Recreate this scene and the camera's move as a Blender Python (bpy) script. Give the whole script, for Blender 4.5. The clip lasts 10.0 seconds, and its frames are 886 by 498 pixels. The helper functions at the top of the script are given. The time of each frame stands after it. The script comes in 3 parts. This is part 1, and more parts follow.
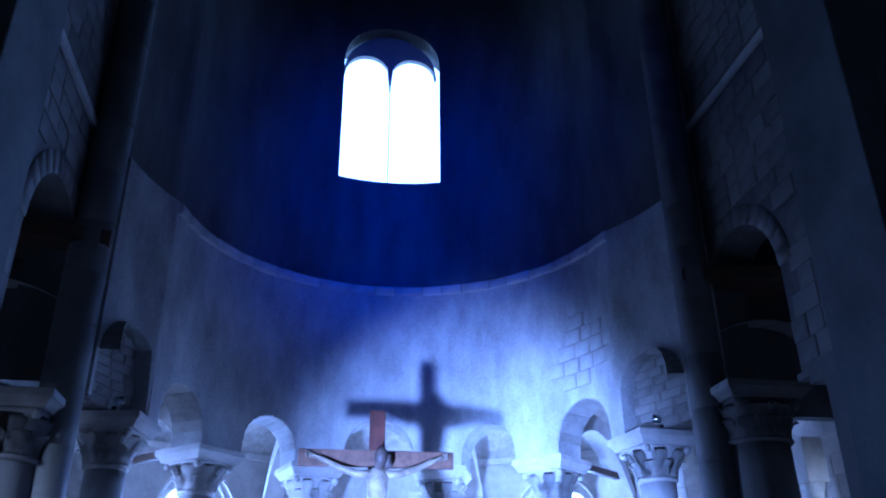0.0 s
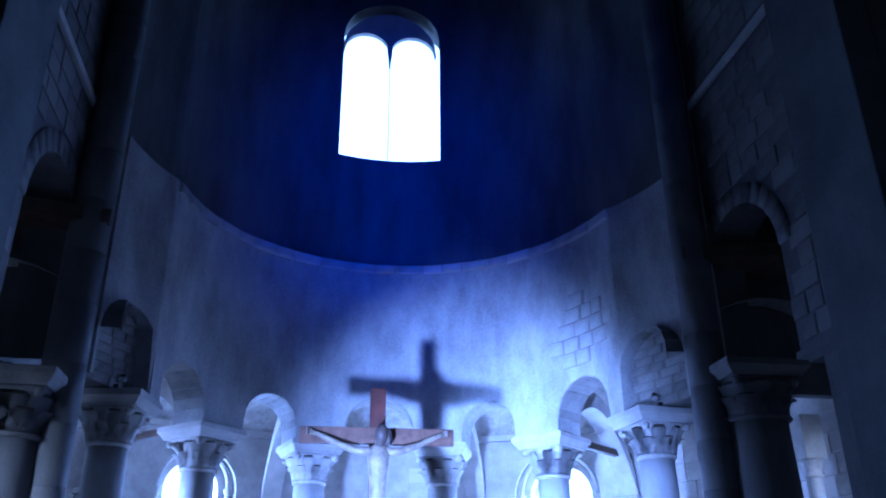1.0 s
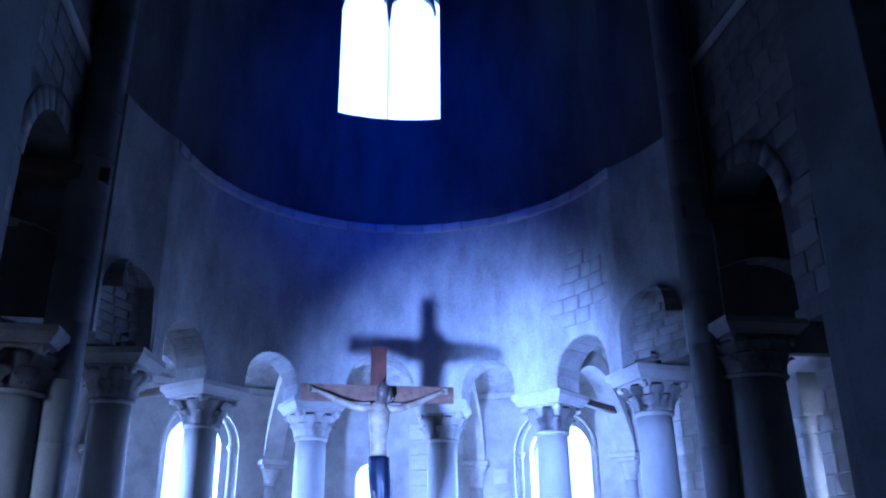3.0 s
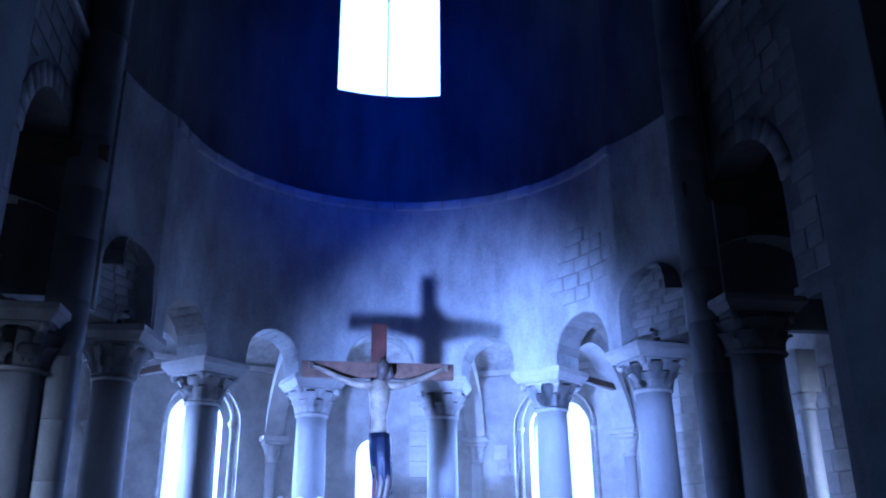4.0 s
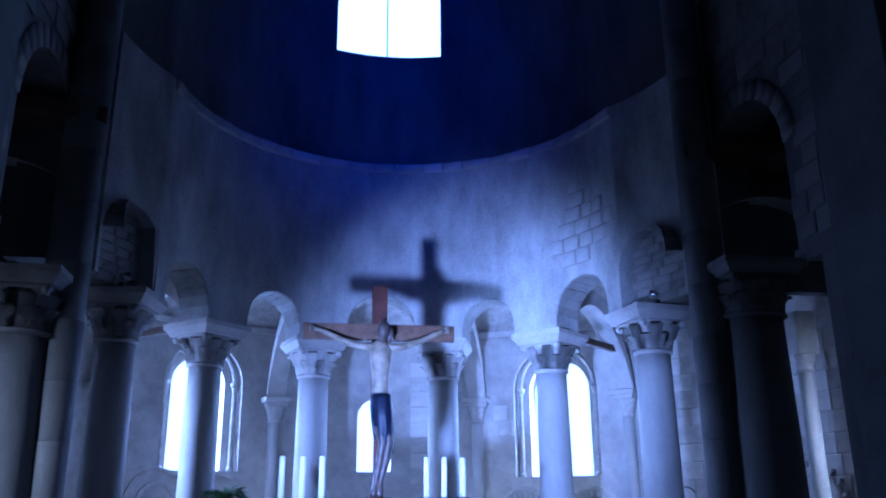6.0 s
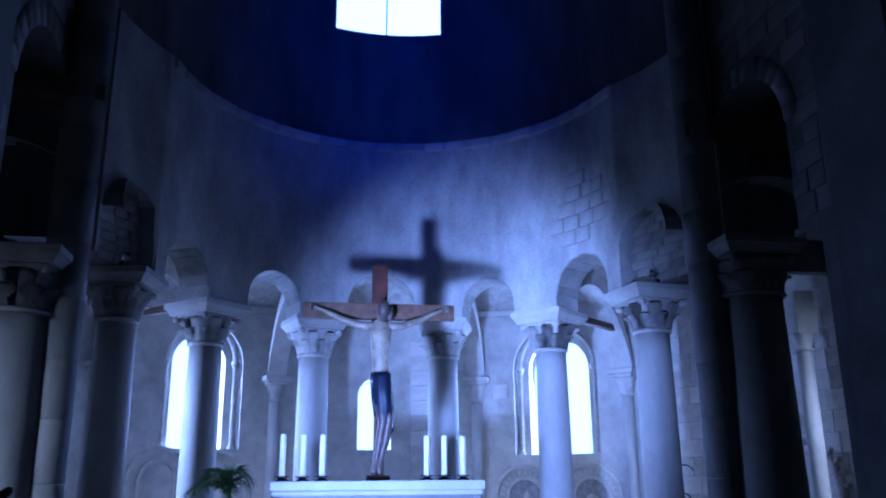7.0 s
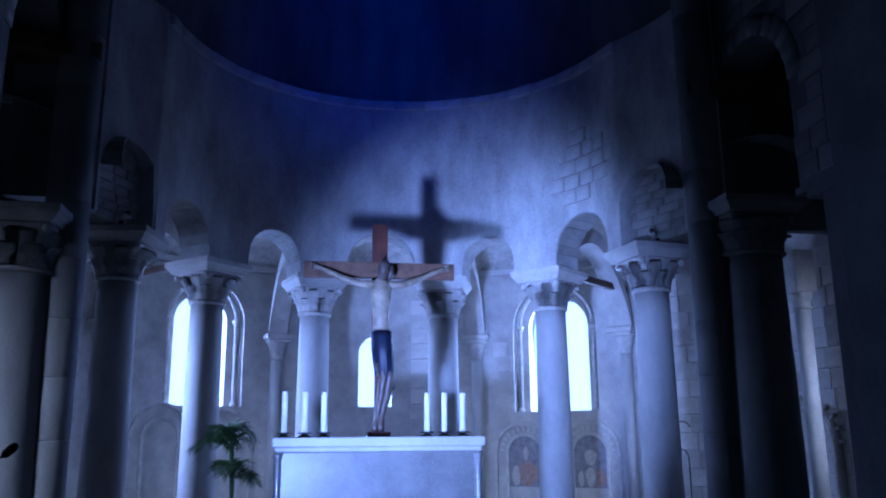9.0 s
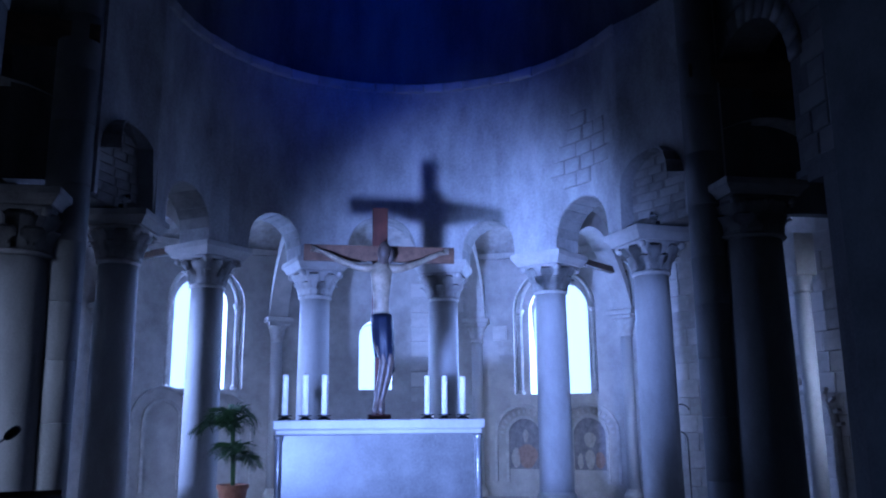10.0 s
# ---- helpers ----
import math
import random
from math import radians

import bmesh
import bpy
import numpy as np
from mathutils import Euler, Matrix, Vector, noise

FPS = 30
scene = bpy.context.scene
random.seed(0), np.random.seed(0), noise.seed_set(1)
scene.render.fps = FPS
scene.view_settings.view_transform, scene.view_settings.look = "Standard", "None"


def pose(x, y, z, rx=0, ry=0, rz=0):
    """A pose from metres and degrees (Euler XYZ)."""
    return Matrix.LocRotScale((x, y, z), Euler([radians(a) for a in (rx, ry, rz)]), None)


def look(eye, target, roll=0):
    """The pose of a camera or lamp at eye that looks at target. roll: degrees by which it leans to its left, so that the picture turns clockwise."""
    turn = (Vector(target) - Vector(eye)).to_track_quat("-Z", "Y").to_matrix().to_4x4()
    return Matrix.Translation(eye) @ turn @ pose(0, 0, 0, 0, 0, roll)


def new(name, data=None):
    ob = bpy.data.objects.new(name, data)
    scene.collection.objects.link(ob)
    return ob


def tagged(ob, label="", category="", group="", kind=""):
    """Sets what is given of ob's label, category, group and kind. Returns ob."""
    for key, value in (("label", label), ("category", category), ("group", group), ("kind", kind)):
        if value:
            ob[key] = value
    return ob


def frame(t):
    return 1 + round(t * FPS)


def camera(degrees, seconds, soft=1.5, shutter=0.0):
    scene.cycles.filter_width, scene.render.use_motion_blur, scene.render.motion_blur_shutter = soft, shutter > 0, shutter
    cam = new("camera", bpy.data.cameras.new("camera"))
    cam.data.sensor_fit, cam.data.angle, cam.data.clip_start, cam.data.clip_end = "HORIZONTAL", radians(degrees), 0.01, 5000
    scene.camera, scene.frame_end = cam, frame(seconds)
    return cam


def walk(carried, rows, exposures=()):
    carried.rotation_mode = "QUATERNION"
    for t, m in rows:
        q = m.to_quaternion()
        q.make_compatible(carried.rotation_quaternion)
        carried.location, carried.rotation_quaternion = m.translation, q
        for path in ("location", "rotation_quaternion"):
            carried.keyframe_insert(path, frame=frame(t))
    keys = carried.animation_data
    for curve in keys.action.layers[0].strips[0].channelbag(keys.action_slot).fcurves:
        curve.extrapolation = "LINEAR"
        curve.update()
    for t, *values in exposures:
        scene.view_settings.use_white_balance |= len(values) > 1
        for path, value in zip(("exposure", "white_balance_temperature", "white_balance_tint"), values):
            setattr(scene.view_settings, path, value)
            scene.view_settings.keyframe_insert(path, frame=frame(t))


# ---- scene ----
# camera: stands still in the nave and tilts down
EYE = (-1.253, -10.87, 1.60)
YAW, TILT, LEAN = -9.485, 18.245, -0.452
cam = camera(56.8, 10.0, soft=2.1)
TURNS = (
    (0.0, 7.36, 0.11), (0.5, 6.58, 0.11), (1.0, 5.85, 0.08), (1.5, 5.08, 0.07), (2.0, 4.35, 0.06),
    (2.5, 3.71, 0.05), (4.0, 1.43, 0.03), (4.5, 0.69, 0.01), (5.0, 0.00, 0.00), (5.5, -0.57, -0.02),
    (7.0, -2.64, -0.04), (7.5, -3.38, -0.05), (8.0, -4.17, -0.07), (8.5, -4.90, -0.06), (9.0, -5.51, -0.07),
    (9.5, -6.12, -0.07), (10.0, -6.67, -0.09))
walk(cam, [(t, pose(*EYE, 90 + TILT + up, 0, YAW - turn) @ pose(0, 0, 0, 0, 0, LEAN)) for t, up, turn in TURNS],
     exposures=((0.0, 1.97, 3860, 22), (2.5, 1.7, 3920, 22), (5.0, 1.18, 4000, 22), (7.5, 0.82, 4080, 23), (10.0, 0.62, 4140, 24)))

# world and light: pale sky outside the windows, a floor spotlight in the nave, a small spotlight on a capital, an added
# blue fill from the unseen west end
world = bpy.data.worlds.new("sky")
scene.world = world
world.use_nodes = True
nt = world.node_tree
sky = nt.nodes.new("ShaderNodeTexSky")
sky.sky_type, sky.sun_disc = "NISHITA", False
sky.sun_elevation, sky.sun_rotation = radians(46), radians(110)
nt.links.new(sky.outputs["Color"], nt.nodes["Background"].inputs["Color"])
nt.nodes["Background"].inputs["Strength"].default_value = 0.06


def lamp(name, kind, energy, m, color=(1, 1, 1)):
    data = bpy.data.lights.new(name, kind)
    data.energy, data.color = energy, color
    ob = new(name, data)
    ob.matrix_world = m
    return ob


sun = lamp("sun", "SUN", 2.0, look((8, -3, 9), (0, 0, 0)), (1, 0.95, 0.88))
sun.data.angle = radians(0.5)
spot = lamp("floor_spotlight", "SPOT", 4700, look((-2.88, -8.3, 0.32), (1.7, 2.7, 3.2)), (0.60, 0.68, 1.0))
spot.data.spot_size, spot.data.spot_blend, spot.data.shadow_soft_size = radians(38), 1.0, 0.20
perched = lamp("capital_spotlight", "SPOT", 620, look((-3.52, 0.14, 4.46), (2.75, 2.25, 4.55)), (0.60, 0.70, 1.0))
perched.data.spot_size, perched.data.spot_blend, perched.data.shadow_soft_size = radians(34), 1.0, 0.05


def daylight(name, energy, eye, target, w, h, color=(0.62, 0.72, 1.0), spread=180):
    """An area lamp for the sky's light at an opening, seen or added."""
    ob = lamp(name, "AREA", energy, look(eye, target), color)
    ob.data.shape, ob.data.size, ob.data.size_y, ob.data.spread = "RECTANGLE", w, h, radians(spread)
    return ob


daylight("west_blue_fill", 11, (0.0, -15.9, 10.2), (0.3, 3.4, 9.4), 1.6, 2.6, (0.03, 0.09, 1.0), 26)
for sx in (-1, 1):
    daylight("unseen_aisle_fill", 12 if sx > 0 else 50, (sx * 8.7, -7.0, 3.3), (6.2, 0.6, 2.0) if sx > 0 else (-4.4, -0.9, 0.5), 1.1, 2.2, (0.95, 0.92, 0.85), 22 if sx > 0 else 45)
    daylight("unseen_side_fill", 60 if sx > 0 else 105, (sx * 7.3 * math.sin(radians(71)), 7.3 * math.cos(radians(71)), 3.0), (-sx * 2.8, 5.0, -1.0), 1.1, 2.0, (0.72, 0.78, 1.0), 90)
for deg, w, z, h in ((-29.7, 1.3, 3.2, 2.4), (1.5, 0.8, 2.9, 1.8), (34.75, 1.4, 3.2, 2.5)):
    a = radians(deg)
    daylight("window_daylight", 130 * w * h / 3.2, (7.4 * math.sin(a), 7.4 * math.cos(a), z), (0, 0, z - 2.4), w, h, spread=170)

# materials


def material(name, low, high, scale=3.0, rough=0.85, bump=0.25, metal=0.0, streak=0.0, grain=60.0, vary=0.0, spec=0.3):
    """A mottled surface: broad stains, fine grain, and run marks down the height where streak is set."""
    mat = bpy.data.materials.new(name)
    mat.use_nodes = True
    n, l = mat.node_tree.nodes, mat.node_tree.links
    b = n["Principled BSDF"]
    co = n.new("ShaderNodeTexCoord").outputs["Object"]
    if streak:
        mp = n.new("ShaderNodeMapping")
        mp.inputs["Scale"].default_value = (1, 1, 1 - streak)
        l.new(co, mp.inputs["Vector"])
        broad_in = mp.outputs["Vector"]
    else:
        broad_in = co
    broad = n.new("ShaderNodeTexNoise")
    broad.inputs["Scale"].default_value, broad.inputs["Detail"].default_value, broad.inputs["Roughness"].default_value = scale, 6, 0.62
    l.new(broad_in, broad.inputs["Vector"])
    fine = n.new("ShaderNodeTexNoise")
    fine.inputs["Scale"].default_value, fine.inputs["Detail"].default_value = grain, 4
    l.new(co, fine.inputs["Vector"])
    add = n.new("ShaderNodeMath")
    add.operation = "MULTIPLY_ADD"
    add.inputs[1].default_value = 0.35
    l.new(fine.outputs["Fac"], add.inputs[0])
    l.new(broad.outputs["Fac"], add.inputs[2])
    last = add.outputs[0]
    if vary:
        info = n.new("ShaderNodeObjectInfo")
        more = n.new("ShaderNodeMath")
        more.operation = "MULTIPLY_ADD"
        more.inputs[1].default_value = vary
        l.new(info.outputs["Random"], more.inputs[0])
        l.new(last, more.inputs[2])
        last = more.outputs[0]
    ramp = n.new("ShaderNodeValToRGB")
    ramp.color_ramp.elements[0].position, ramp.color_ramp.elements[1].position = 0.42, 0.95 + vary * 0.6
    ramp.color_ramp.elements[0].color, ramp.color_ramp.elements[1].color = (*low, 1), (*high, 1)
    l.new(last, ramp.inputs["Fac"])
    l.new(ramp.outputs["Color"], b.inputs["Base Color"])
    bp = n.new("ShaderNodeBump")
    bp.inputs["Strength"].default_value, bp.inputs["Distance"].default_value = bump, 0.02
    l.new(last, bp.inputs["Height"])
    l.new(bp.outputs["Normal"], b.inputs["Normal"])
    b.inputs["Roughness"].default_value, b.inputs["Metallic"].default_value = rough, metal
    b.inputs["Specular IOR Level"].default_value = spec
    return mat


M = {
    "plaster": material("old_plaster", (0.20, 0.19, 0.18), (0.50, 0.48, 0.45), 1.9, 0.9, 0.35, streak=0.55, grain=24),
    "stone": material("travertine", (0.27, 0.25, 0.22), (0.52, 0.49, 0.44), 2.6, 0.8, 0.35, grain=45, vary=0.2),
    "block": material("ashlar", (0.26, 0.24, 0.21), (0.50, 0.47, 0.42), 4.0, 0.85, 0.4, grain=40, vary=0.35),
    "shaded": material("shaded_dark_plaster", (0.05, 0.048, 0.045), (0.17, 0.163, 0.15), 1.4, 0.9, 0.35, streak=0.7, grain=30),
    "shaded_block": material("shaded_ashlar", (0.06, 0.057, 0.051), (0.19, 0.178, 0.16), 4.0, 0.85, 0.4, grain=40, vary=0.35),
    "rubble": material("rubble_vault", (0.26, 0.245, 0.22), (0.56, 0.53, 0.48), 5.0, 0.9, 0.9, grain=14),
    "arch_stone": material("arch_stone", (0.12, 0.115, 0.105), (0.34, 0.32, 0.29), 4.0, 0.88, 0.6, grain=30, vary=0.3),
    "joint": material("mortar", (0.14, 0.13, 0.12), (0.30, 0.28, 0.25), 5.0, 0.95, 0.5),
    "shaft": material("column_stone", (0.26, 0.25, 0.23), (0.47, 0.45, 0.42), 2.0, 0.6, 0.2, streak=0.6, grain=50),
    "shaded_shaft": material("shaded_column_stone", (0.07, 0.067, 0.061), (0.18, 0.173, 0.16), 2.0, 0.65, 0.25, streak=0.6, grain=50, vary=0.15),
    "carved": material("carved_stone", (0.28, 0.26, 0.23), (0.55, 0.52, 0.47), 6.0, 0.75, 0.3, grain=70),
    "marble": material("altar_marble", (0.28, 0.27, 0.25), (0.44, 0.42, 0.39), 2.2, 0.4, 0.1, grain=40, spec=0.5),
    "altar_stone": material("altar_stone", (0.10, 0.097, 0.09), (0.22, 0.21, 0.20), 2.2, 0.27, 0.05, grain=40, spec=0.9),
    "wood": material("cross_wood", (0.032, 0.010, 0.006), (0.095, 0.030, 0.018), 7.0, 0.6, 0.25, streak=0.5),
    "ochre": material("painted_panel", (0.055, 0.030, 0.018), (0.165, 0.095, 0.058), 9.0, 0.55, 0.2),
    "flesh": material("painted_figure", (0.10, 0.080, 0.056), (0.32, 0.27, 0.195), 9.0, 0.4, 0.15),
    "dark_flesh": material("dark_figure_paint", (0.025, 0.018, 0.014), (0.12, 0.092, 0.075), 9.0, 0.4, 0.15),
    "cloth": material("painted_cloth", (0.003, 0.0035, 0.009), (0.017, 0.020, 0.042), 8.0, 0.5, 0.2),
    "wax": material("wax", (0.62, 0.60, 0.55), (0.80, 0.78, 0.72), 6.0, 0.5, 0.05, spec=0.5),
    "iron": material("dark_iron", (0.012, 0.012, 0.012), (0.05, 0.048, 0.045), 12.0, 0.5, 0.2, metal=0.8),
    "floor": material("floor_stone", (0.17, 0.16, 0.14), (0.34, 0.32, 0.285), 2.0, 0.6, 0.2, vary=0.2),
    "timber": material("roof_timber", (0.04, 0.028, 0.018), (0.12, 0.08, 0.05), 4.0, 0.8, 0.3),
    "leaf": material("palm_leaf", (0.02, 0.045, 0.015), (0.06, 0.11, 0.035), 10.0, 0.5, 0.1),
    "clay": material("terracotta", (0.18, 0.08, 0.05), (0.33, 0.16, 0.10), 8.0, 0.8, 0.2),
    "black": material("black_foam", (0.008, 0.008, 0.009), (0.025, 0.025, 0.028), 30.0, 0.9, 0.3),
    "grey": material("shaded_grey_plaster", (0.05, 0.05, 0.046), (0.12, 0.12, 0.11), 1.2, 0.9, 0.2, grain=30),
    "pale": material("pale_plaster", (0.34, 0.32, 0.28), (0.60, 0.57, 0.50), 1.5, 0.9, 0.25, grain=30),
    "chrome": material("chrome", (0.55, 0.55, 0.56), (0.80, 0.80, 0.80), 8.0, 0.2, 0.02, metal=1.0),
    "fresco": material("fresco_ground", (0.12, 0.115, 0.12), (0.30, 0.28, 0.28), 9.0, 0.9, 0.15, grain=50),
    "fresco_robe": material("fresco_robe", (0.19, 0.125, 0.095), (0.35, 0.25, 0.20), 12.0, 0.9, 0.1),
    "fresco_light": material("fresco_light", (0.28, 0.25, 0.21), (0.48, 0.44, 0.38), 12.0, 0.9, 0.1),
    "fill_pane": material("blue_fill_pane", (0.004, 0.008, 0.06), (0.01, 0.02, 0.14), 3.0, 0.15, 0.05, spec=0.5),
    "earth": material("ground_earth", (0.05, 0.06, 0.03), (0.14, 0.13, 0.08), 0.6, 0.95, 0.3),
}

# building helpers


def link(name, bm, mat, parent=None, label="", smooth=False):
    mesh = bpy.data.meshes.new(name)
    bmesh.ops.recalc_face_normals(bm, faces=bm.faces)
    bm.to_mesh(mesh)
    bm.free()
    mesh.materials.append(mat)
    if smooth:
        mesh.shade_smooth()
    ob = new(name, mesh)
    if parent:
        ob.parent = parent
    if label:
        ob["label"] = label
    return ob


def part(name, bm, mat, parent, label="", smooth=False):
    return link(name, bm, mat, parent, label, smooth)


def thing(name, m, label, category, group="", kind=""):
    ob = new(name)
    ob.empty_display_size = 0.1
    ob.matrix_world = m
    return tagged(ob, label, category, group, kind)


def structure(name, bm, mat, label="", smooth=False):
    return tagged(link(name, bm, mat, None, label, smooth), label, "", "", "structure")


def box(bm, x0, x1, y0, y1, z0, z1, bevel=0.0):
    r = bmesh.ops.create_cube(bm, size=1, matrix=Matrix.Translation(((x0 + x1) / 2, (y0 + y1) / 2, (z0 + z1) / 2)) @ Matrix.Diagonal((x1 - x0, y1 - y0, z1 - z0, 1)))
    if bevel:
        edges = list({e for v in r["verts"] for e in v.link_edges})
        bmesh.ops.bevel(bm, geom=edges, offset=bevel, segments=2, affect="EDGES", profile=0.6)
    return bm


def lathe(bm, profile, seg=32, m=None, wobble=0.0):
    """Turned body: profile is a run of (radius, height)."""
    rings = []
    for i, (r, z) in enumerate(profile):
        ring = []
        for k in range(seg):
            a = 2 * math.pi * k / seg
            rr = r * (1 + wobble * noise.noise(Vector((math.cos(a) * 2, math.sin(a) * 2, z * 3))))
            v = Vector((rr * math.cos(a), rr * math.sin(a), z))
            ring.append(bm.verts.new(m @ v if m else v))
        rings.append(ring)
    for a, b in zip(rings, rings[1:]):
        for k in range(seg):
            bm.faces.new((a[k], a[(k + 1) % seg], b[(k + 1) % seg], b[k]))
    bm.faces.new(rings[0][::-1])
    bm.faces.new(rings[-1])
    return bm


def tube(bm, points, radii, seg=10):
    """A limb along points with a radius (or a pair: across, deep) at each."""
    rings = []
    pts = [Vector(p) for p in points]
    for i, p in enumerate(pts):
        d = (pts[min(i + 1, len(pts) - 1)] - pts[max(i - 1, 0)]).normalized()
        ref = Vector((0, 1, 0)) if abs(d.y) < 0.95 else Vector((1, 0, 0))
        u = (ref - d * ref.dot(d)).normalized()
        w = d.cross(u)
        r = radii[i]
        rx, ry = r if isinstance(r, tuple) else (r, r)
        rings.append([bm.verts.new(p + w * (rx * math.cos(2 * math.pi * k / seg)) + u * (ry * math.sin(2 * math.pi * k / seg))) for k in range(seg)])
    for a, b in zip(rings, rings[1:]):
        for k in range(seg):
            bm.faces.new((a[k], a[(k + 1) % seg], b[(k + 1) % seg], b[k]))
    bm.faces.new(rings[0][::-1])
    bm.faces.new(rings[-1])
    return bm


def polar(r, deg, z):
    """A place on the round: deg is measured from the far end of the axis towards +x."""
    a = radians(deg)
    return Vector((r * math.sin(a), r * math.cos(a), z))


def curved_wall(bm, samples, r0, r1):
    """Wall between radii r0 and r1; samples: (deg, bottom, top), neighbours joined."""
    cols = []
    inner = r0 if callable(r0) else (lambda d: r0)
    for deg, lo, hi in samples:
        r0_here = inner(deg)
        cols.append([bm.verts.new(polar(r, deg, z)) for r, z in ((r0_here, lo), (r0_here, hi), (r1, hi), (r1, lo))])
    for a, b in zip(cols, cols[1:]):
        for k in range(4):
            bm.faces.new((a[k], b[k], b[(k + 1) % 4], a[(k + 1) % 4]))
    bm.faces.new(cols[0])
    bm.faces.new(cols[-1][::-1])
    return bm


def arch_run(deg0, deg1, half, spring, flat, radius, step=14):
    """(deg, bottom) along a bay from deg0 to deg1 with a round opening of half-width `half` springing at `spring`."""
    mid = (deg0 + deg1) / 2
    w = math.degrees(half / radius)
    run = [(deg0, flat), (mid - w - 0.02, flat)]
    for k in range(step + 1):
        a = math.pi * k / step
        run.append((mid - w * math.cos(a), spring + half * math.sin(a)))
    run += [(mid + w + 0.02, flat)]
    return run

# setting: hemicycle
COLS = (-81.3, -48.1, -17.35, 17.35, 47.6, 81.3)
R_COL, Z_NECK, Z_ABA = 3.85, 3.68, 4.32
R_IN, R_OUT, Z_LEDGE = 3.42, 4.02, 7.66
ABA_W, ABA_D = 0.96, 1.00
A_HALF = math.degrees(0.47 / R_COL)



def inside(deg):
    """Inner face of the apse wall: round, then splayed out to the tall shafts."""
    return R_IN + max(0.0, abs(deg) - 81.0) * 0.0275


# curved wall over the arches
run = [(-99.5, Z_ABA)]
for a, b in zip(COLS, COLS[1:]):
    half = math.radians((b - a) / 2 - A_HALF) * R_IN
    run += arch_run(a, b, half, Z_ABA + 0.20, Z_ABA, R_IN)
for sx in (-1, 1):
    run += [s for s in arch_run(sx * 89.4 - 9.2, sx * 89.4 + 9.2, math.radians(9.0) * R_IN, Z_ABA + 0.60, Z_ABA, R_IN)]
run.append((99.5, Z_ABA))
last_deg, clean = None, []
for s in sorted(s for s in run if abs(s[0]) <= 99.5):
    if last_deg is None or s[0] - last_deg > 0.015:
        clean.append(s)
        last_deg = s[0]
bm = bmesh.new()
curved_wall(bm, [(d, z, Z_LEDGE) for d, z in clean], inside, R_OUT)
apse = structure("wall_apse", bm, M["plaster"], "curved apse wall of streaked old plaster over round arches")

# upper wall with the two-light window
WIN_B, WIN_S, WIN_H, WIN_X, WIN_DEG = 10.0, 12.92, 1.03, 0.08, 1.3
R_UP, R_UPO, Z_UP = 3.50, 4.28, 15.5
half_deg = math.degrees(WIN_H / R_UP)
bm = bmesh.new()
run = [(d, Z_LEDGE, Z_UP) for d in np.linspace(-99.5, WIN_DEG - half_deg, 40)]
curved_wall(bm, run, lambda d: inside(d) + 0.08, R_UPO)
curved_wall(bm, [(d, Z_LEDGE, Z_UP) for d in np.linspace(WIN_DEG + half_deg, 99.5, 40)], lambda d: inside(d) + 0.08, R_UPO)
curved_wall(bm, [(d, Z_LEDGE, WIN_B) for d in np.linspace(WIN_DEG - half_deg, WIN_DEG + half_deg, 14)], R_UP, R_UPO)
curved_wall(bm, [(WIN_DEG - half_deg * math.cos(math.pi * k / 24), WIN_S + WIN_H * math.sin(math.pi * k / 24), Z_UP) for k in range(25)], R_UP, R_UPO)
structure("wall_apse_upper", bm, M["shaded"], "upper curved apse wall of dark plaster")


def window(name, m, label, parts):
    win = thing(name, m, label, "window", "", "structure")
    for pname, bm, mat in parts:
        part(pname, bm, mat, win)
    return win


# two lights under one round head: stone plate, slim mullion, sill
bm = bmesh.new()
LIGHT_R = 0.48
cols = []
for k in range(61):
    x = -WIN_H + 2 * WIN_H * k / 60
    top = math.sqrt(max(WIN_H ** 2 - x * x, 0))
    c = -0.51 if x < 0 else 0.51
    low = math.sqrt(max(LIGHT_R ** 2 - (x - c) ** 2, 0)) * 0.95 if abs(x - c) < LIGHT_R else -0.02
    if abs(x) < 0.06:
        low = -0.42 + abs(x) * 6
    cols.append([bm.verts.new((x, y, z)) for y, z in ((0, min(low, top)), (0, max(top, low)), (0.12, max(top, low)), (0.12, min(low, top)))])
for a, b in zip(cols, cols[1:]):
    for k in range(4):
        bm.faces.new((a[k], b[k], b[(k + 1) % 4], a[(k + 1) % 4]))
plate = bm
bm2 = bmesh.new()
lathe(bm2, [(0.015, WIN_B - WIN_S + 0.10), (0.013, -0.45), (0.03, -0.36)], 12, Matrix.Translation((0, 0.06, 0)))
lathe(bm2, [(0.05, WIN_B - WIN_S), (0.05, WIN_B - WIN_S + 0.04), (0.015, WIN_B - WIN_S + 0.10)], 12, Matrix.Translation((0, 0.06, 0)))
bm3 = bmesh.new()
box(bm3, -WIN_H, WIN_H, -0.20, 0.45, WIN_B - WIN_S - 0.10, WIN_B - WIN_S + 0.003, 0.01)
window("window_1", pose(WIN_X, 3.80, WIN_S), "round-headed two-light window glaring with daylight", (("tracery", plate, M["stone"]), ("mullion", bm2, M["marble"]), ("sill", bm3, M["stone"])))

# half dome
bm = bmesh.new()
prev = None
for i in range(9):
    e = math.pi / 2 * i / 8
    ring = [bm.verts.new(polar(R_UPO * max(math.cos(e), 0.01), d, Z_UP + R_UPO * math.sin(e))) for d in np.linspace(-101, 101, 40)]
    if prev:
        for k in range(39):
            bm.faces.new((prev[k], prev[k + 1], ring[k + 1], ring[k]))
    prev = ring
structure("ceiling_dome", bm, M["shaded"], "dark plastered half dome")

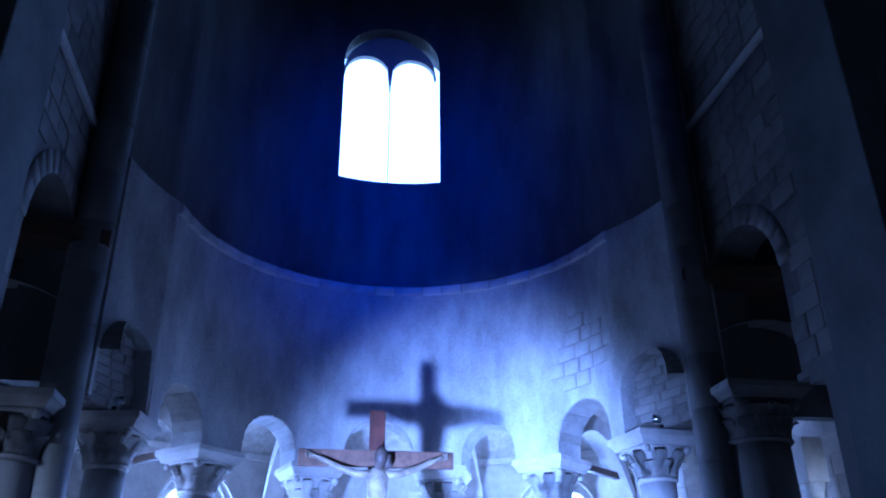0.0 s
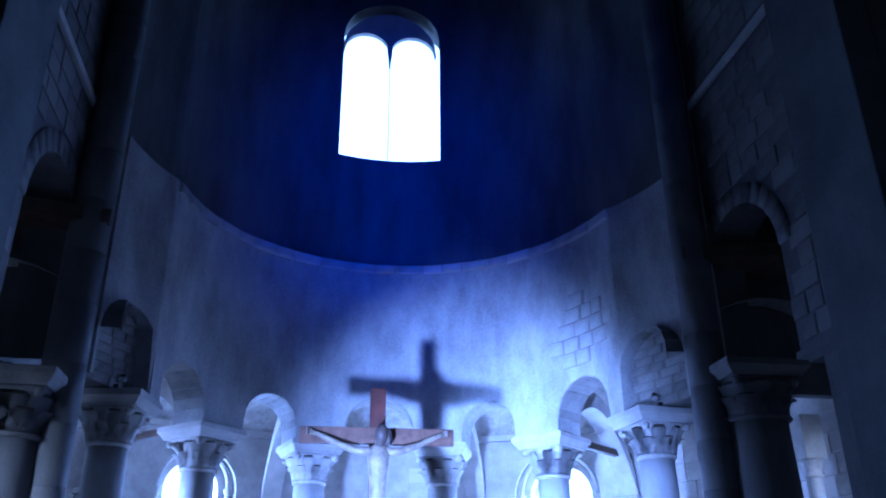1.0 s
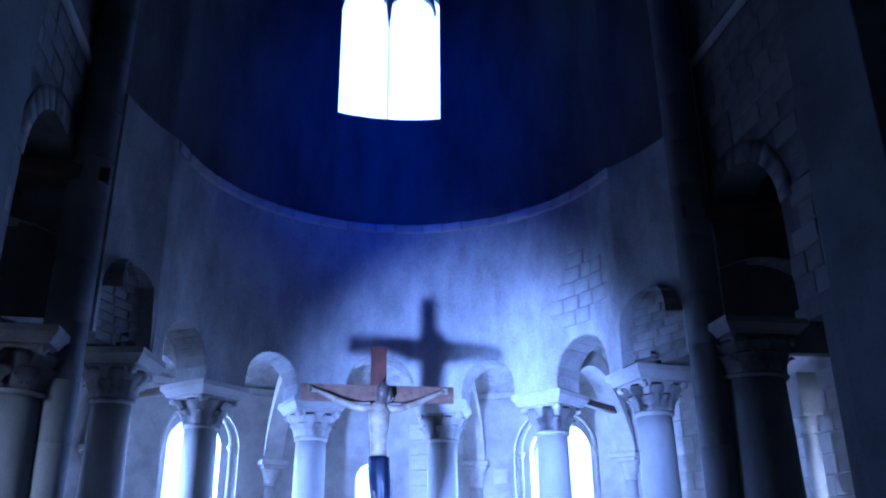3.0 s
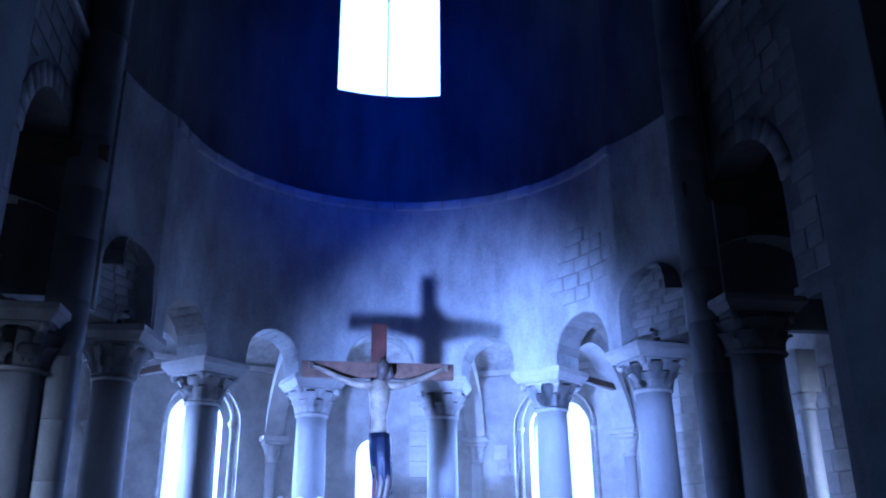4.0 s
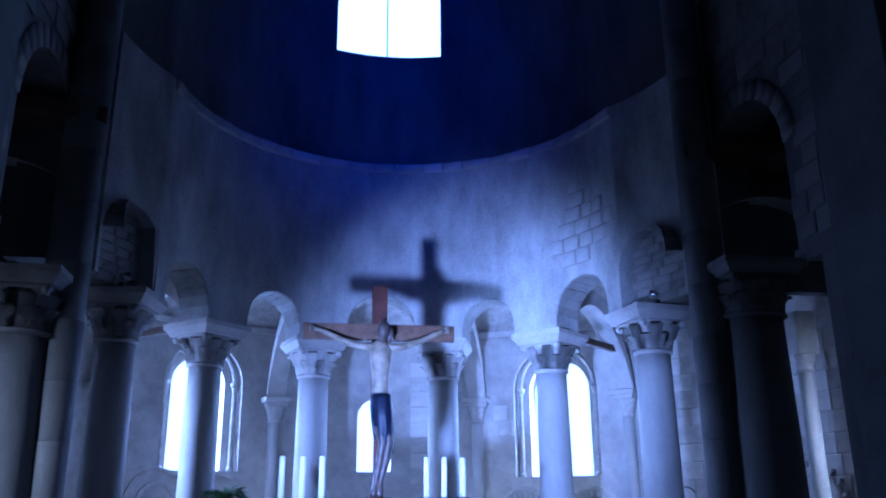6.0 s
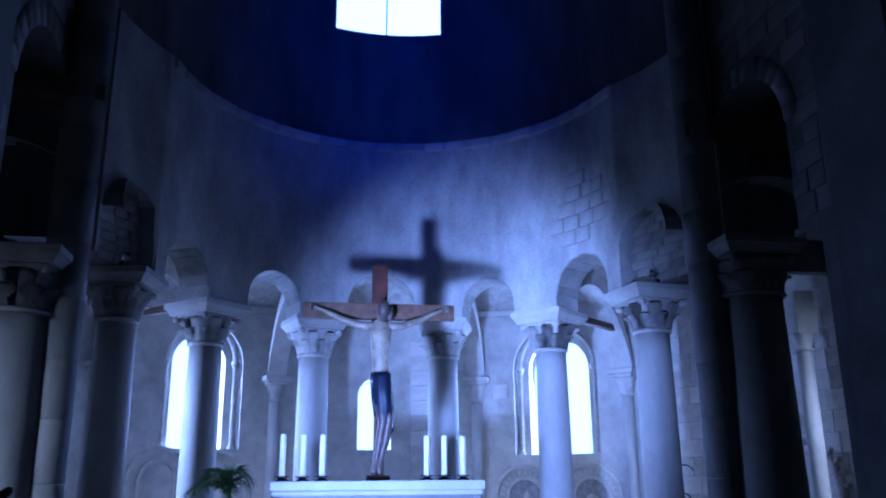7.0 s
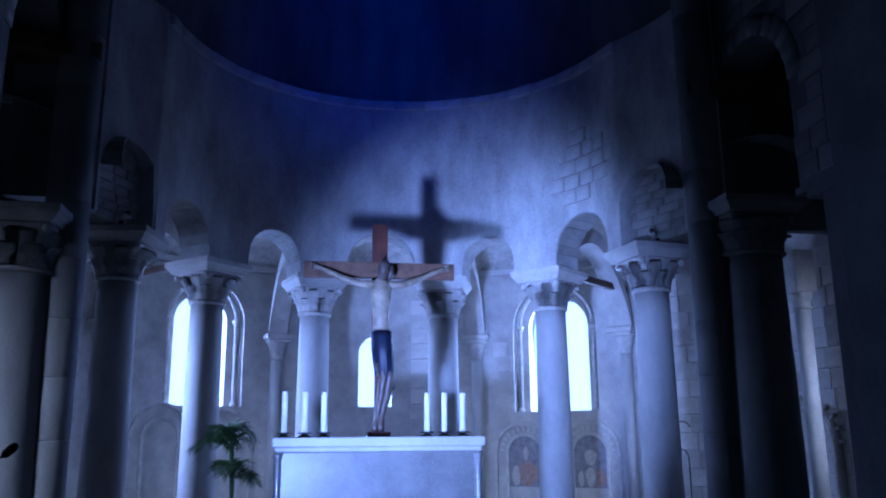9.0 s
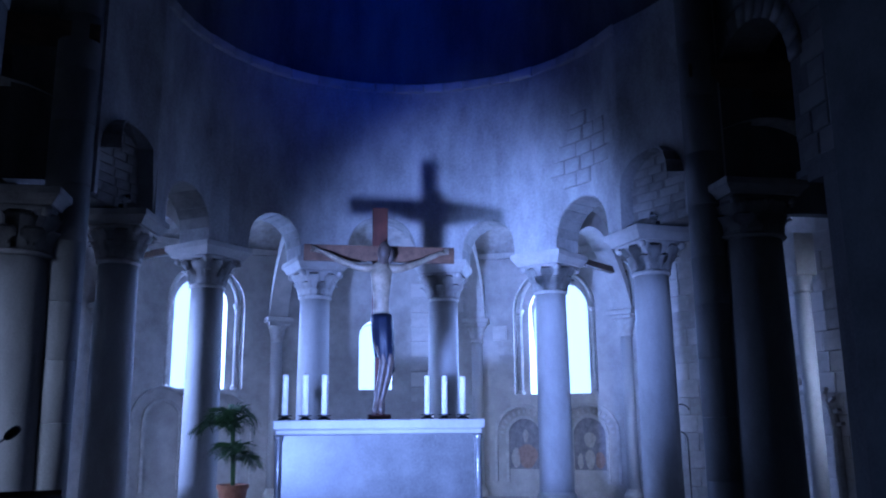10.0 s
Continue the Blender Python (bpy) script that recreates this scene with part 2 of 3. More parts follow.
# ambulatory outer wall in two layers: wide recesses inside, narrower lights outside
R_AMB, R_MID, R_AMBO, Z_AMB = 6.7, 6.98, 7.5, 6.2
LIGHTS = ((-29.1, 0.53, 2.17, 4.38), (1.5, 0.29, 2.17, 3.58), (34.5, 0.62, 2.04, 4.40))
ALL_LIGHTS = ((-71.0, 0.55, 2.2, 4.3),) + LIGHTS + ((71.0, 0.55, 2.2, 4.3),)


def pierced(r0, r1, extra):
    bm = bmesh.new()
    edge = -92
    for deg, half, lo, hi in ALL_LIGHTS:
        half += extra if half > 0.4 else 0.06
        w = math.degrees(half / R_AMB)
        curved_wall(bm, [(d, 0, Z_AMB) for d in np.linspace(edge, deg - w, 20)], r0, r1)
        curved_wall(bm, [(d, 0, lo) for d in np.linspace(deg - w, deg + w, 6)], r0, r1)
        curved_wall(bm, [(deg - w * math.cos(math.pi * k / 16), hi + (extra if half > 0.5 else 0.06) - half + half * math.sin(math.pi * k / 16), Z_AMB) for k in range(17)], r0, r1)
        edge = deg + w
    curved_wall(bm, [(d, 0, Z_AMB) for d in np.linspace(edge, 92, 20)], r0, r1)
    bmesh.ops.remove_doubles(bm, verts=bm.verts, dist=1e-4)
    return bm


structure("wall_ambulatory", pierced(R_AMB, R_MID, 0.27), M["stone"], "pale ambulatory wall of weathered stone with deep window recesses")
structure("wall_ambulatory_outer", pierced(R_MID, R_AMBO, 0.0), M["stone"], "outer leaf of the ambulatory wall, cut by round-headed lights")
for i, (deg, half, lo, hi) in enumerate(ALL_LIGHTS):
    bm = bmesh.new()
    w = half + (0.27 if half > 0.4 else 0.06)
    box(bm, -w + 0.01, w - 0.01, -0.16, 0.14, -0.10, 0.004, 0.01)
    parts = [("sill", bm, M["stone"])]
    for sx in (-1, 1) if half > 0.4 else ():
        b2 = bmesh.new()
        h = hi - half - lo
        lathe(b2, [(0.07, 0.0), (0.075, 0.05), (0.045, 0.09), (0.040, h - 0.12), (0.055, h - 0.10), (0.045, h - 0.07), (0.085, h), (0.085, h + 0.05)], 14, Matrix.Translation((sx * (w - 0.09), -0.03, 0)))
        parts.append(("colonnette", b2, M["carved"]))
    b3 = bmesh.new()
    r = w - 0.09
    h = hi - half - lo
    if half > 0.4:
        tube(b3, [(r * math.cos(math.pi * k / 20), -0.03, h + 0.05 + r * math.sin(math.pi * k / 20)) for k in range(21)], [0.045] * 21, 10)
        parts.append(("roll_moulding", b3, M["carved"]))
    p = polar(R_AMB + 0.16, deg, lo)
    window("window_%d" % (i + 2), pose(p.x, p.y, p.z, 0, 0, -deg), "tall round-headed window with slim jamb shafts, bright daylight behind", parts)

# vault of the ambulatory
bm = bmesh.new()
prev = None
for i in range(11):
    t = i / 10
    ring = [bm.verts.new(polar(R_OUT - 0.02 + (R_AMB + 0.04 - R_OUT) * t, d, 5.28 - 0.25 * t + 0.62 * math.sin(math.pi * t))) for d in np.linspace(-97, 97, 60)]
    if prev:
        for k in range(59):
            bm.faces.new((prev[k], prev[k + 1], ring[k + 1], ring[k]))
    prev = ring
structure("ceiling_ambulatory", bm, M["rubble"], "rough rubble barrel vault of the ambulatory", True)

bm = bmesh.new()
curved_wall(bm, [(d, 6.204, 6.4) for d in np.linspace(-103, 103, 60)], R_OUT - 0.03, R_AMBO)
structure("ceiling_ambulatory_lid", bm, M["timber"], "unseen lid closing the gap over the ambulatory vault")

bm = bmesh.new()
curved_wall(bm, [(d, 4.92, 5.04) for d in np.linspace(-90, 90, 60)], R_AMB - 0.11, R_AMB - 0.003)
structure("trim_string_ambulatory", bm, M["stone"], "stone string course under the ambulatory vault")

# floors and ground
bm = bmesh.new()
box(bm, -9.6, 9.6, -16.6, 8.5, -0.4, 0.0)
structure("floor", bm, M["floor"], "worn grey stone floor")
bm = bmesh.new()
bmesh.ops.create_grid(bm, x_segments=2, y_segments=2, size=900, matrix=Matrix.Translation((0, 0, -0.6)))
structure("ground", bm, M["earth"], "dull grass and earth outside")

# bright hazy sky outside the high window
glow = bpy.data.materials.new("hazy_sky")
glow.use_nodes = True
gb = glow.node_tree.nodes["Principled BSDF"]
gb.inputs["Base Color"].default_value = (0, 0, 0, 1)
gb.inputs["Emission Color"].default_value, gb.inputs["Emission Strength"].default_value = (0.68, 0.82, 1.0, 1), 1.2
bm = bmesh.new()
bmesh.ops.create_grid(bm, x_segments=1, y_segments=1, size=1, matrix=pose(1.2, 13.0, 18.5, 60) @ Matrix.Diagonal((6, 7, 1, 1)))
structure("backdrop", bm, glow, "bright hazy sky outside")
bm = bmesh.new()
curved_wall(bm, [(d, -0.5, 9.0) for d in np.linspace(-50, 50, 30)], 19.0, 19.2)
structure("backdrop_low", bm, glow, "bright hazy sky low over the land")

# nave walls on both sides, with the opening beside the choir
X_NAVE, Z_ROOF = 4.40, 15.5
OPEN_Y0, OPEN_Y1, OPEN_S, OPEN_R = -2.45, -0.50, 5.75, 0.975


def nave_wall(sx):
    bm = bmesh.new()

    def slab(y0, y1, z0, z1):
        box(bm, min(sx * X_NAVE, sx * 5.0), max(sx * X_NAVE, sx * 5.0), y0, y1, z0, z1)

    slab(-3.70, -2.85, 0, 4.216)
    slab(-3.70, OPEN_Y0, 4.40, Z_ROOF)
    slab(-3.70, OPEN_Y0 + 0.10, 4.32, 4.398)
    slab(-3.70, OPEN_Y0 - 0.12, 4.22, 4.318)
    slab(OPEN_Y1, 0.55, 4.5, Z_ROOF)
    ym = (OPEN_Y0 + OPEN_Y1) / 2
    cols = []
    for k in range(25):
        a = math.pi * k / 24
        y, z = ym - OPEN_R * math.cos(a), OPEN_S + OPEN_R * math.sin(a)
        cols.append([bm.verts.new((sx * x, y, zz)) for x, zz in ((X_NAVE, z), (X_NAVE, Z_ROOF), (5.0, Z_ROOF), (5.0, z))])
    for a, b in zip(cols, cols[1:]):
        for k in range(4):
            bm.faces.new((a[k], b[k], b[(k + 1) % 4], a[(k + 1) % 4]))
    slab(-16, -3.70, 8.2, Z_ROOF)
    bmesh.ops.remove_doubles(bm, verts=bm.verts, dist=1e-4)
    return bm


for sx, side in ((-1, "north"), (1, "south")):
    structure("wall_nave_" + side, nave_wall(sx), M["shaded"], "tall nave wall of coursed stone with a round-headed opening")
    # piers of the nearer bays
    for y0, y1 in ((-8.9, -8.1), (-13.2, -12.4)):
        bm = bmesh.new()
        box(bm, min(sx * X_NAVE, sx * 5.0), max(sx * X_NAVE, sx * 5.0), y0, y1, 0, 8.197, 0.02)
        structure("wall_nave_pier_" + side, bm, M["shaded"], "square stone pier of the nave arcade")
    # square pilaster nearer the nave
    bm = bmesh.new()
    box(bm, min(sx * 4.02, sx * 4.396), max(sx * 4.02, sx * 4.396), -4.75, -3.60, 0, Z_ROOF, 0.02)
    box(bm, min(sx * 4.40, sx * 5.0), max(sx * 4.40, sx * 5.0), -4.75, -3.704, 0, 8.196)
    structure("wall_pilaster_" + side, bm, M["grey"], "plain plastered pilaster in a shaded dark grey")
    # string course
    bm = bmesh.new()
    zc = 8.85 if sx > 0 else 8.0
    box(bm, min(sx * 4.33, sx * 4.398), max(sx * 4.33, sx * 4.398), -3.58, -0.80, zc - 0.06, zc + 0.06, 0.015)
    structure("trim_string_" + side, bm, M["stone"], "narrow stone string course on the nave wall")
    # pier behind the tall shaft
    bm = bmesh.new()
    box(bm, min(sx * 4.18, sx * 4.395), max(sx * 4.18, sx * 4.395), -0.78, -0.505, 0, Z_ROOF, 0.02)
    structure("wall_pier_" + side, bm, M["stone"], "stone pier behind the tall shaft")
    bm = bmesh.new()
    for y0, y1, z0, z1 in ((-16, -7.6, 0, 8.5), (-6.4, 0.3, 0, 8.5), (-7.6, -6.4, 0, 2.2), (-7.6, -6.4, 4.6, 8.5)):
        box(bm, min(sx * 8.8, sx * 9.4), max(sx * 8.8, sx * 9.4), y0, y1, z0, z1)
    box(bm, min(sx * 6.72, sx * 8.796), max(sx * 6.72, sx * 8.796), -0.25, 0.3, 0, 8.5)
    strip = bmesh.new()
    box(strip, min(sx * 4.9, sx * 6.716), max(sx * 4.9, sx * 6.716), -0.30, -0.12, 4.45, 8.5)
    structure("wall_aisle_end_" + side, strip, M["shaded"], "dark wall over the way from aisle to ambulatory")
    structure("wall_aisle_" + side, bm, M["pale"], "pale plastered aisle wall")
    bm = bmesh.new()
    box(bm, min(sx * 5.0, sx * 9.4), max(sx * 5.0, sx * 9.4), -16, 0.3, 8.2, 8.496)
    structure("ceiling_aisle_" + side, bm, M["timber"], "dark boarded aisle ceiling")
bm = bmesh.new()
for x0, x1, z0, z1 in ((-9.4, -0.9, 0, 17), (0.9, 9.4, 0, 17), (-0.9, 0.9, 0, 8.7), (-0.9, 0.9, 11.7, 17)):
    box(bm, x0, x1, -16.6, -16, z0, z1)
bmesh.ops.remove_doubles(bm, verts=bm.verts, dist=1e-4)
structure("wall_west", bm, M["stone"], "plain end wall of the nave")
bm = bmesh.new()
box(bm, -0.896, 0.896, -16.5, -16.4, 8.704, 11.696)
structure("window_west_pane", bm, M["fill_pane"], "unseen deep blue pane closing the hole behind the added fill")
bm = bmesh.new()
box(bm, -5.0, 5.0, -16, -0.2, Z_ROOF + 0.002, Z_ROOF + 0.3)
structure("ceiling", bm, M["timber"], "dark timber roof")
bm = bmesh.new()
box(bm, -5.0, 5.0, -0.2, 0.1, Z_ROOF + 0.3, 20.2)
structure("wall_gable", bm, M["plaster"], "wall over the apse")


# columns


def flare(t, rn, top_r):
    """Radius of a capital's bell at the share t of its height."""
    return rn * 0.97 + (top_r - rn * 0.97) * t ** 1.35


def leaf_mesh(h, reach, w, curl, rn, top_r):
    """A leaf lying on the bell of height h up to the share `reach`, its tip curling outwards; it faces -y."""
    bm = bmesh.new()
    rows = []
    for i in range(8):
        t = i / 7
        z = h * reach * (t if t < 0.88 else 0.88 - (t - 0.88) * 0.9)
        y = -flare(min(t, 0.9) * reach, rn, top_r) - 0.026 - curl * max(0.0, t - 0.35) ** 1.6
        ww = w * (0.80 + 0.45 * t - 0.75 * t ** 3) * (1.10 if i % 2 else 0.90)
        rows.append([bm.verts.new((ww * s, y + 0.05 * w * (2 * s) ** 2 - 0.022 * (abs(s) < 0.1), z)) for s in (-0.5, -0.3, 0, 0.3, 0.5)])
    for a, b in zip(rows, rows[1:]):
        for k in range(4):
            bm.faces.new((a[k], a[k + 1], b[k + 1], b[k]))
    bmesh.ops.solidify(bm, geom=bm.faces[:], thickness=0.028)
    return bm


def shared(name, bm, mat):
    me = bpy.data.meshes.new(name)
    bmesh.ops.recalc_face_normals(bm, faces=bm.faces)
    bm.to_mesh(me)
    bm.free()
    me.materials.append(mat)
    me.shade_smooth()
    return me


def column(name, m, label, z0, neck, top, r, aba_w, aba_d, group, leaves=8, stone="shaft"):
    """Free-standing column: plinth, base, shaft, ring, leafy capital, moulded slab. Its y axis points away from the choir."""
    col = thing(name, m, label, "column", group)
    worked = "carved" if stone == "shaft" else "shaded_block"
    slab_mat = "stone" if stone == "shaft" else "shaded_block"
    bm = bmesh.new()
    box(bm, -r * 1.45, r * 1.45, -r * 1.45, r * 1.45, z0, z0 + 0.16, 0.015)
    part("plinth", bm, M["stone"], col)
    bm = bmesh.new()
    lathe(bm, [(r * 1.4, z0 + 0.16), (r * 1.45, z0 + 0.22), (r * 1.36, z0 + 0.27), (r * 1.2, z0 + 0.29), (r * 1.22, z0 + 0.33), (r * 1.12, z0 + 0.37), (r * 1.05, z0 + 0.39)], 32)
    part("base", bm, M["stone"], col, smooth=True)
    bm = bmesh.new()
    lathe(bm, [(r * (1.07 - 0.11 * (i / 12) ** 1.5), z0 + 0.39 + (neck - 0.05 - z0 - 0.39) * i / 12) for i in range(13)], 36, wobble=0.012)
    part("shaft", bm, M[stone], col, smooth=True)
    rn = r * 0.96
    bm = bmesh.new()
    lathe(bm, [(rn, neck - 0.05), (rn * 1.1, neck - 0.04), (rn * 1.15, neck - 0.015), (rn * 1.1, neck + 0.01), (rn * 0.98, neck + 0.015)], 32)
    part("ring", bm, M[worked], col, smooth=True)
    h = top - 0.20 - neck
    bm = bmesh.new()
    # bell: round below, squarish above
    rings = []
    for i in range(8):
        t = i / 7
        rr = flare(t, rn, aba_w * 0.41)
        sq = t ** 1.5
        ring = []
        for k in range(32):
            a = 2 * math.pi * k / 32
            c, s = math.cos(a), math.sin(a)
            f = (1 - sq) + sq * (0.95 / max(abs(c), abs(s)))
            ring.append(bm.verts.new((rr * f * c, rr * f * s, neck + 0.01 + h * t)))
        rings.append(ring)
    for a, b in zip(rings, rings[1:]):
        for k in range(32):
            bm.faces.new((a[k], a[(k + 1) % 32], b[(k + 1) % 32], b[k]))
    bm.faces.new(rings[0][::-1]), bm.faces.new(rings[-1])
    cap = part("capital", bm, M[worked], col, smooth=True)
    big = aba_w / 0.96
    low = shared("leaf", leaf_mesh(h, 0.58, rn * 0.74, 0.17 * big, rn, aba_w * 0.41), M[worked])
    high = shared("leaf", leaf_mesh(h, 0.98, rn * 0.92, 0.13 * big, rn, aba_w * 0.41), M[worked])
    for row, me in enumerate((low, high)):
        for k in range(leaves):
            lf = new("leaf", me)
            lf.parent = cap
            lf.matrix_basis = Matrix.Rotation(2 * math.pi * (k + 0.5 * row) / leaves, 4, "Z") @ Matrix.Translation((0, 0, neck + 0.015))
    sb = bmesh.new()
    lathe(sb, [(0.015, -0.045), (0.05, -0.04), (0.056, 0), (0.05, 0.04), (0.015, 0.045)], 14, Matrix.Rotation(math.pi / 2, 4, "X"))
    sm = shared("scroll", sb, M[worked])
    for sx in (-1, 1):
        for sy in (-1, 1):
            s = new("scroll", sm)
            s.parent = cap
            s.matrix_basis = Matrix.Translation((sx * aba_w * 0.345, sy * aba_w * 0.345, top - 0.26)) @ Matrix.Rotation(radians(45 * sx * sy), 4, "Z")
    bm = bmesh.new()
    lv = []
    for w, d, z in ((aba_w * 0.84, aba_d * 0.84, top - 0.20), (aba_w * 0.87, aba_d * 0.87, top - 0.165), (aba_w * 0.97, aba_d * 0.97, top - 0.10), (aba_w, aba_d, top - 0.09), (aba_w, aba_d, top - 0.002)):
        lv.append([bm.verts.new((x * w / 2, y * d / 2, z)) for x, y in ((-1, -1), (1, -1), (1, 1), (-1, 1))])
    for a, b in zip(lv, lv[1:]):
        for k in range(4):
            bm.faces.new((a[k], a[(k + 1) % 4], b[(k + 1) % 4], b[k]))
    bm.faces.new(lv[0][::-1]), bm.faces.new(lv[-1])
    bmesh.ops.bevel(bm, geom=bm.edges[:], offset=0.006, segments=1, affect="EDGES")
    part("abacus", bm, M[slab_mat], col)
    return col


for deg in COLS:
    p = polar(R_COL, deg, 0)
    column("column", pose(p.x, p.y, 0, 0, 0, -deg), "pale stone column with carved leaf capital under the apse wall", 0, Z_NECK, Z_ABA, 0.265, ABA_W, ABA_D, "columns of the hemicycle")
for x, neck, top in ((-4.62, 3.46, 4.17), (4.60, 3.92, 4.62)):
    column("nave_column", pose(x, -0.86, 0), "thick stone column with carved capital in the nave opening", 0, neck, top, 0.43, 1.18, 1.18, "nave columns", 10, "shaded_shaft")

# tall shafts rising to the roof, built of drums
for sx in (-1, 1):
    sh = thing("wall_shaft", pose(4.10 if sx > 0 else -4.16, -0.72, 0), "tall slender stone shaft rising into the dark roof", "column", "tall shafts")
    z, k = 0.0, 0
    while z < Z_ROOF - 0.1:
        h = min(0.62 + 0.2 * random.random(), Z_ROOF - z)
        bm = bmesh.new()
        lathe(bm, [(0.2535, z + 0.002), (0.256, z + 0.006), (0.256, z + h - 0.006), (0.2535, z + h - 0.002)], 28, wobble=0.008)
        part("drum", bm, M["shaded_shaft"], sh, smooth=False).data.shade_smooth()
        z += h

# wall shafts of the ambulatory, with their capitals and imposts, and the ribs that spring from them


def wall_colonnette(deg, impost_z, group="wall shafts of the ambulatory"):
    p = polar(R_AMB - 0.06, deg, 0)
    ob = thing("colonnette", pose(p.x, p.y, 0, 0, 0, -deg), "slim engaged stone colonnette with a small carved capital", "colonnette", group)
    bm = bmesh.new()
    lathe(bm, [(0.19, 0.0), (0.19, 0.12), (0.15, 0.18), (0.125, 0.24)], 20)
    part("base", bm, M["stone"], ob)
    bm = bmesh.new()
    lathe(bm, [(0.122, 0.24), (0.115, impost_z - 0.50)], 20, wobble=0.01)
    part("shaft", bm, M["shaft"], ob, smooth=True)
    bm = bmesh.new()
    lathe(bm, [(0.12, impost_z - 0.50), (0.145, impost_z - 0.485), (0.12, impost_z - 0.46), (0.125, impost_z - 0.40), (0.16, impost_z - 0.30), (0.15, impost_z - 0.27), (0.22, impost_z - 0.15)], 16)
    part("capital", bm, M["carved"], ob, smooth=True)
    bm = bmesh.new()
    box(bm, -0.27, 0.27, -0.30, 0.14, impost_z - 0.10, impost_z, 0.02)
    box(bm, -0.22, 0.22, -0.24, 0.14, impost_z - 0.16, impost_z - 0.10, 0.01)
    part("impost", bm, M["stone"], ob)
    return ob


RIBS = ((-47.5, -48.1), (-16.5, -17.35), (20.2, 17.35), (47.8, 47.6), (-80, -81.3))
for deg, cdeg in RIBS:
    wall_colonnette(deg, 3.62)
    a, b = polar(R_AMB - 0.14, deg, 3.62), polar(R_OUT + 0.03, cdeg, Z_ABA - 0.15)
    pts = []
    for k in range(21):
        t = k / 20
        q = a.lerp(b, t)
        q.z += 1.12 * math.sin(math.pi * t) ** 0.75
        pts.append(q)
    bm = bmesh.new()
    side = (polar(1, deg + 90, 0)).normalized() * 0.19
    for q0, q1 in zip(pts, pts[1:]):
        up = Vector((0, 0, 0.30))
        v = [bm.verts.new(x) for x in (q0 - side, q0 + side, q0 + side + up, q0 - side + up, q1 - side, q1 + side, q1 + side + up, q1 - side + up)]
        for f in ((0, 1, 5, 4), (1, 2, 6, 5), (2, 3, 7, 6), (3, 0, 4, 7)):
            bm.faces.new([v[i] for i in f])
    bmesh.ops.remove_doubles(bm, verts=bm.verts, dist=1e-4)
    structure("trim_rib", bm, M["stone"], "stone cross rib of the ambulatory vault")

# wooden tie beams from the columns to the outer wall
for cdeg, deg in ((-48.1, -47.5), (47.6, 47.8)):
    a, b = polar(R_COL - 0.35, cdeg, Z_ABA + 0.003), polar(R_AMB + 0.02, deg, Z_ABA + 0.003)
    ob = thing("tie_beam", Matrix.Translation(a) @ Matrix.Rotation(math.atan2(b.y - a.y, b.x - a.x), 4, "Z"), "dark wooden tie beam lying on a capital", "beam", "tie beams of the ambulatory")
    bm = bmesh.new()
    box(bm, 0.0, (b - a).length, -0.06, 0.06, 0.0, 0.12, 0.012)
    part("timber", bm, M["timber"], ob)

# slim column beside the aisle, seen past the nave opening
col = thing("aisle_colonnette", pose(6.25, 0.58, 0), "slim pale stone column with a small block capital", "column")
bm = bmesh.new()
lathe(bm, [(0.125, 0.0), (0.12, 1.9), (0.115, 3.42)], 24, wobble=0.01)
part("shaft", bm, M["shaft"], col, smooth=True)
bm = bmesh.new()
lathe(bm, [(0.12, 3.42), (0.145, 3.44), (0.12, 3.48), (0.13, 3.56), (0.17, 3.68)], 20)
part("capital", bm, M["carved"], col, smooth=True)
bm = bmesh.new()
box(bm, -0.17, 0.17, -0.17, 0.17, 3.68, 4.35, 0.02)
part("impost", bm, M["stone"], col)

# altar on its steps
AX, AY, Z_ALT = -0.37, -0.40, 1.575
altar = thing("altar", pose(AX, AY, 0), "white marble block altar with a thick projecting slab", "altar")
bm = bmesh.new()
box(bm, -1.19, 1.19, -0.43, 0.43, 0.30, Z_ALT - 0.17, 0.012)
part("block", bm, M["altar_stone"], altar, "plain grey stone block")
bm = bmesh.new()
box(bm, -1.265, 1.265, -0.52, 0.52, Z_ALT - 0.11, Z_ALT, 0.016)
box(bm, -1.235, 1.235, -0.49, 0.49, Z_ALT - 0.17, Z_ALT - 0.108, 0.022)
part("slab", bm, M["marble"], altar)
for sx in (-1, 1):
    bm = bmesh.new()
    lathe(bm, [(0.06, 0.42), (0.06, 0.47), (0.042, 0.50), (0.042, Z_ALT - 0.25), (0.055, Z_ALT - 0.22), (0.055, Z_ALT - 0.172)], 14, Matrix.Translation((sx * 1.19, -0.43, 0)))
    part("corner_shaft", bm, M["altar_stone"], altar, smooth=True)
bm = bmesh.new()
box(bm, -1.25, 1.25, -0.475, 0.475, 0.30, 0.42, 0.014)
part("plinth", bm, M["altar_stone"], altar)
for i, (e, z) in enumerate(((0.75, 0.15), (0.40, 0.30))):
    bm = bmesh.new()
    box(bm, AX - 1.25 - e, AX + 1.25 + e, AY - 0.5 - e, AY + 0.5 + e, z - 0.15, z, 0.012)
    structure("altar_step_%d" % (i + 1), bm, M["floor"], "stone step under the altar")

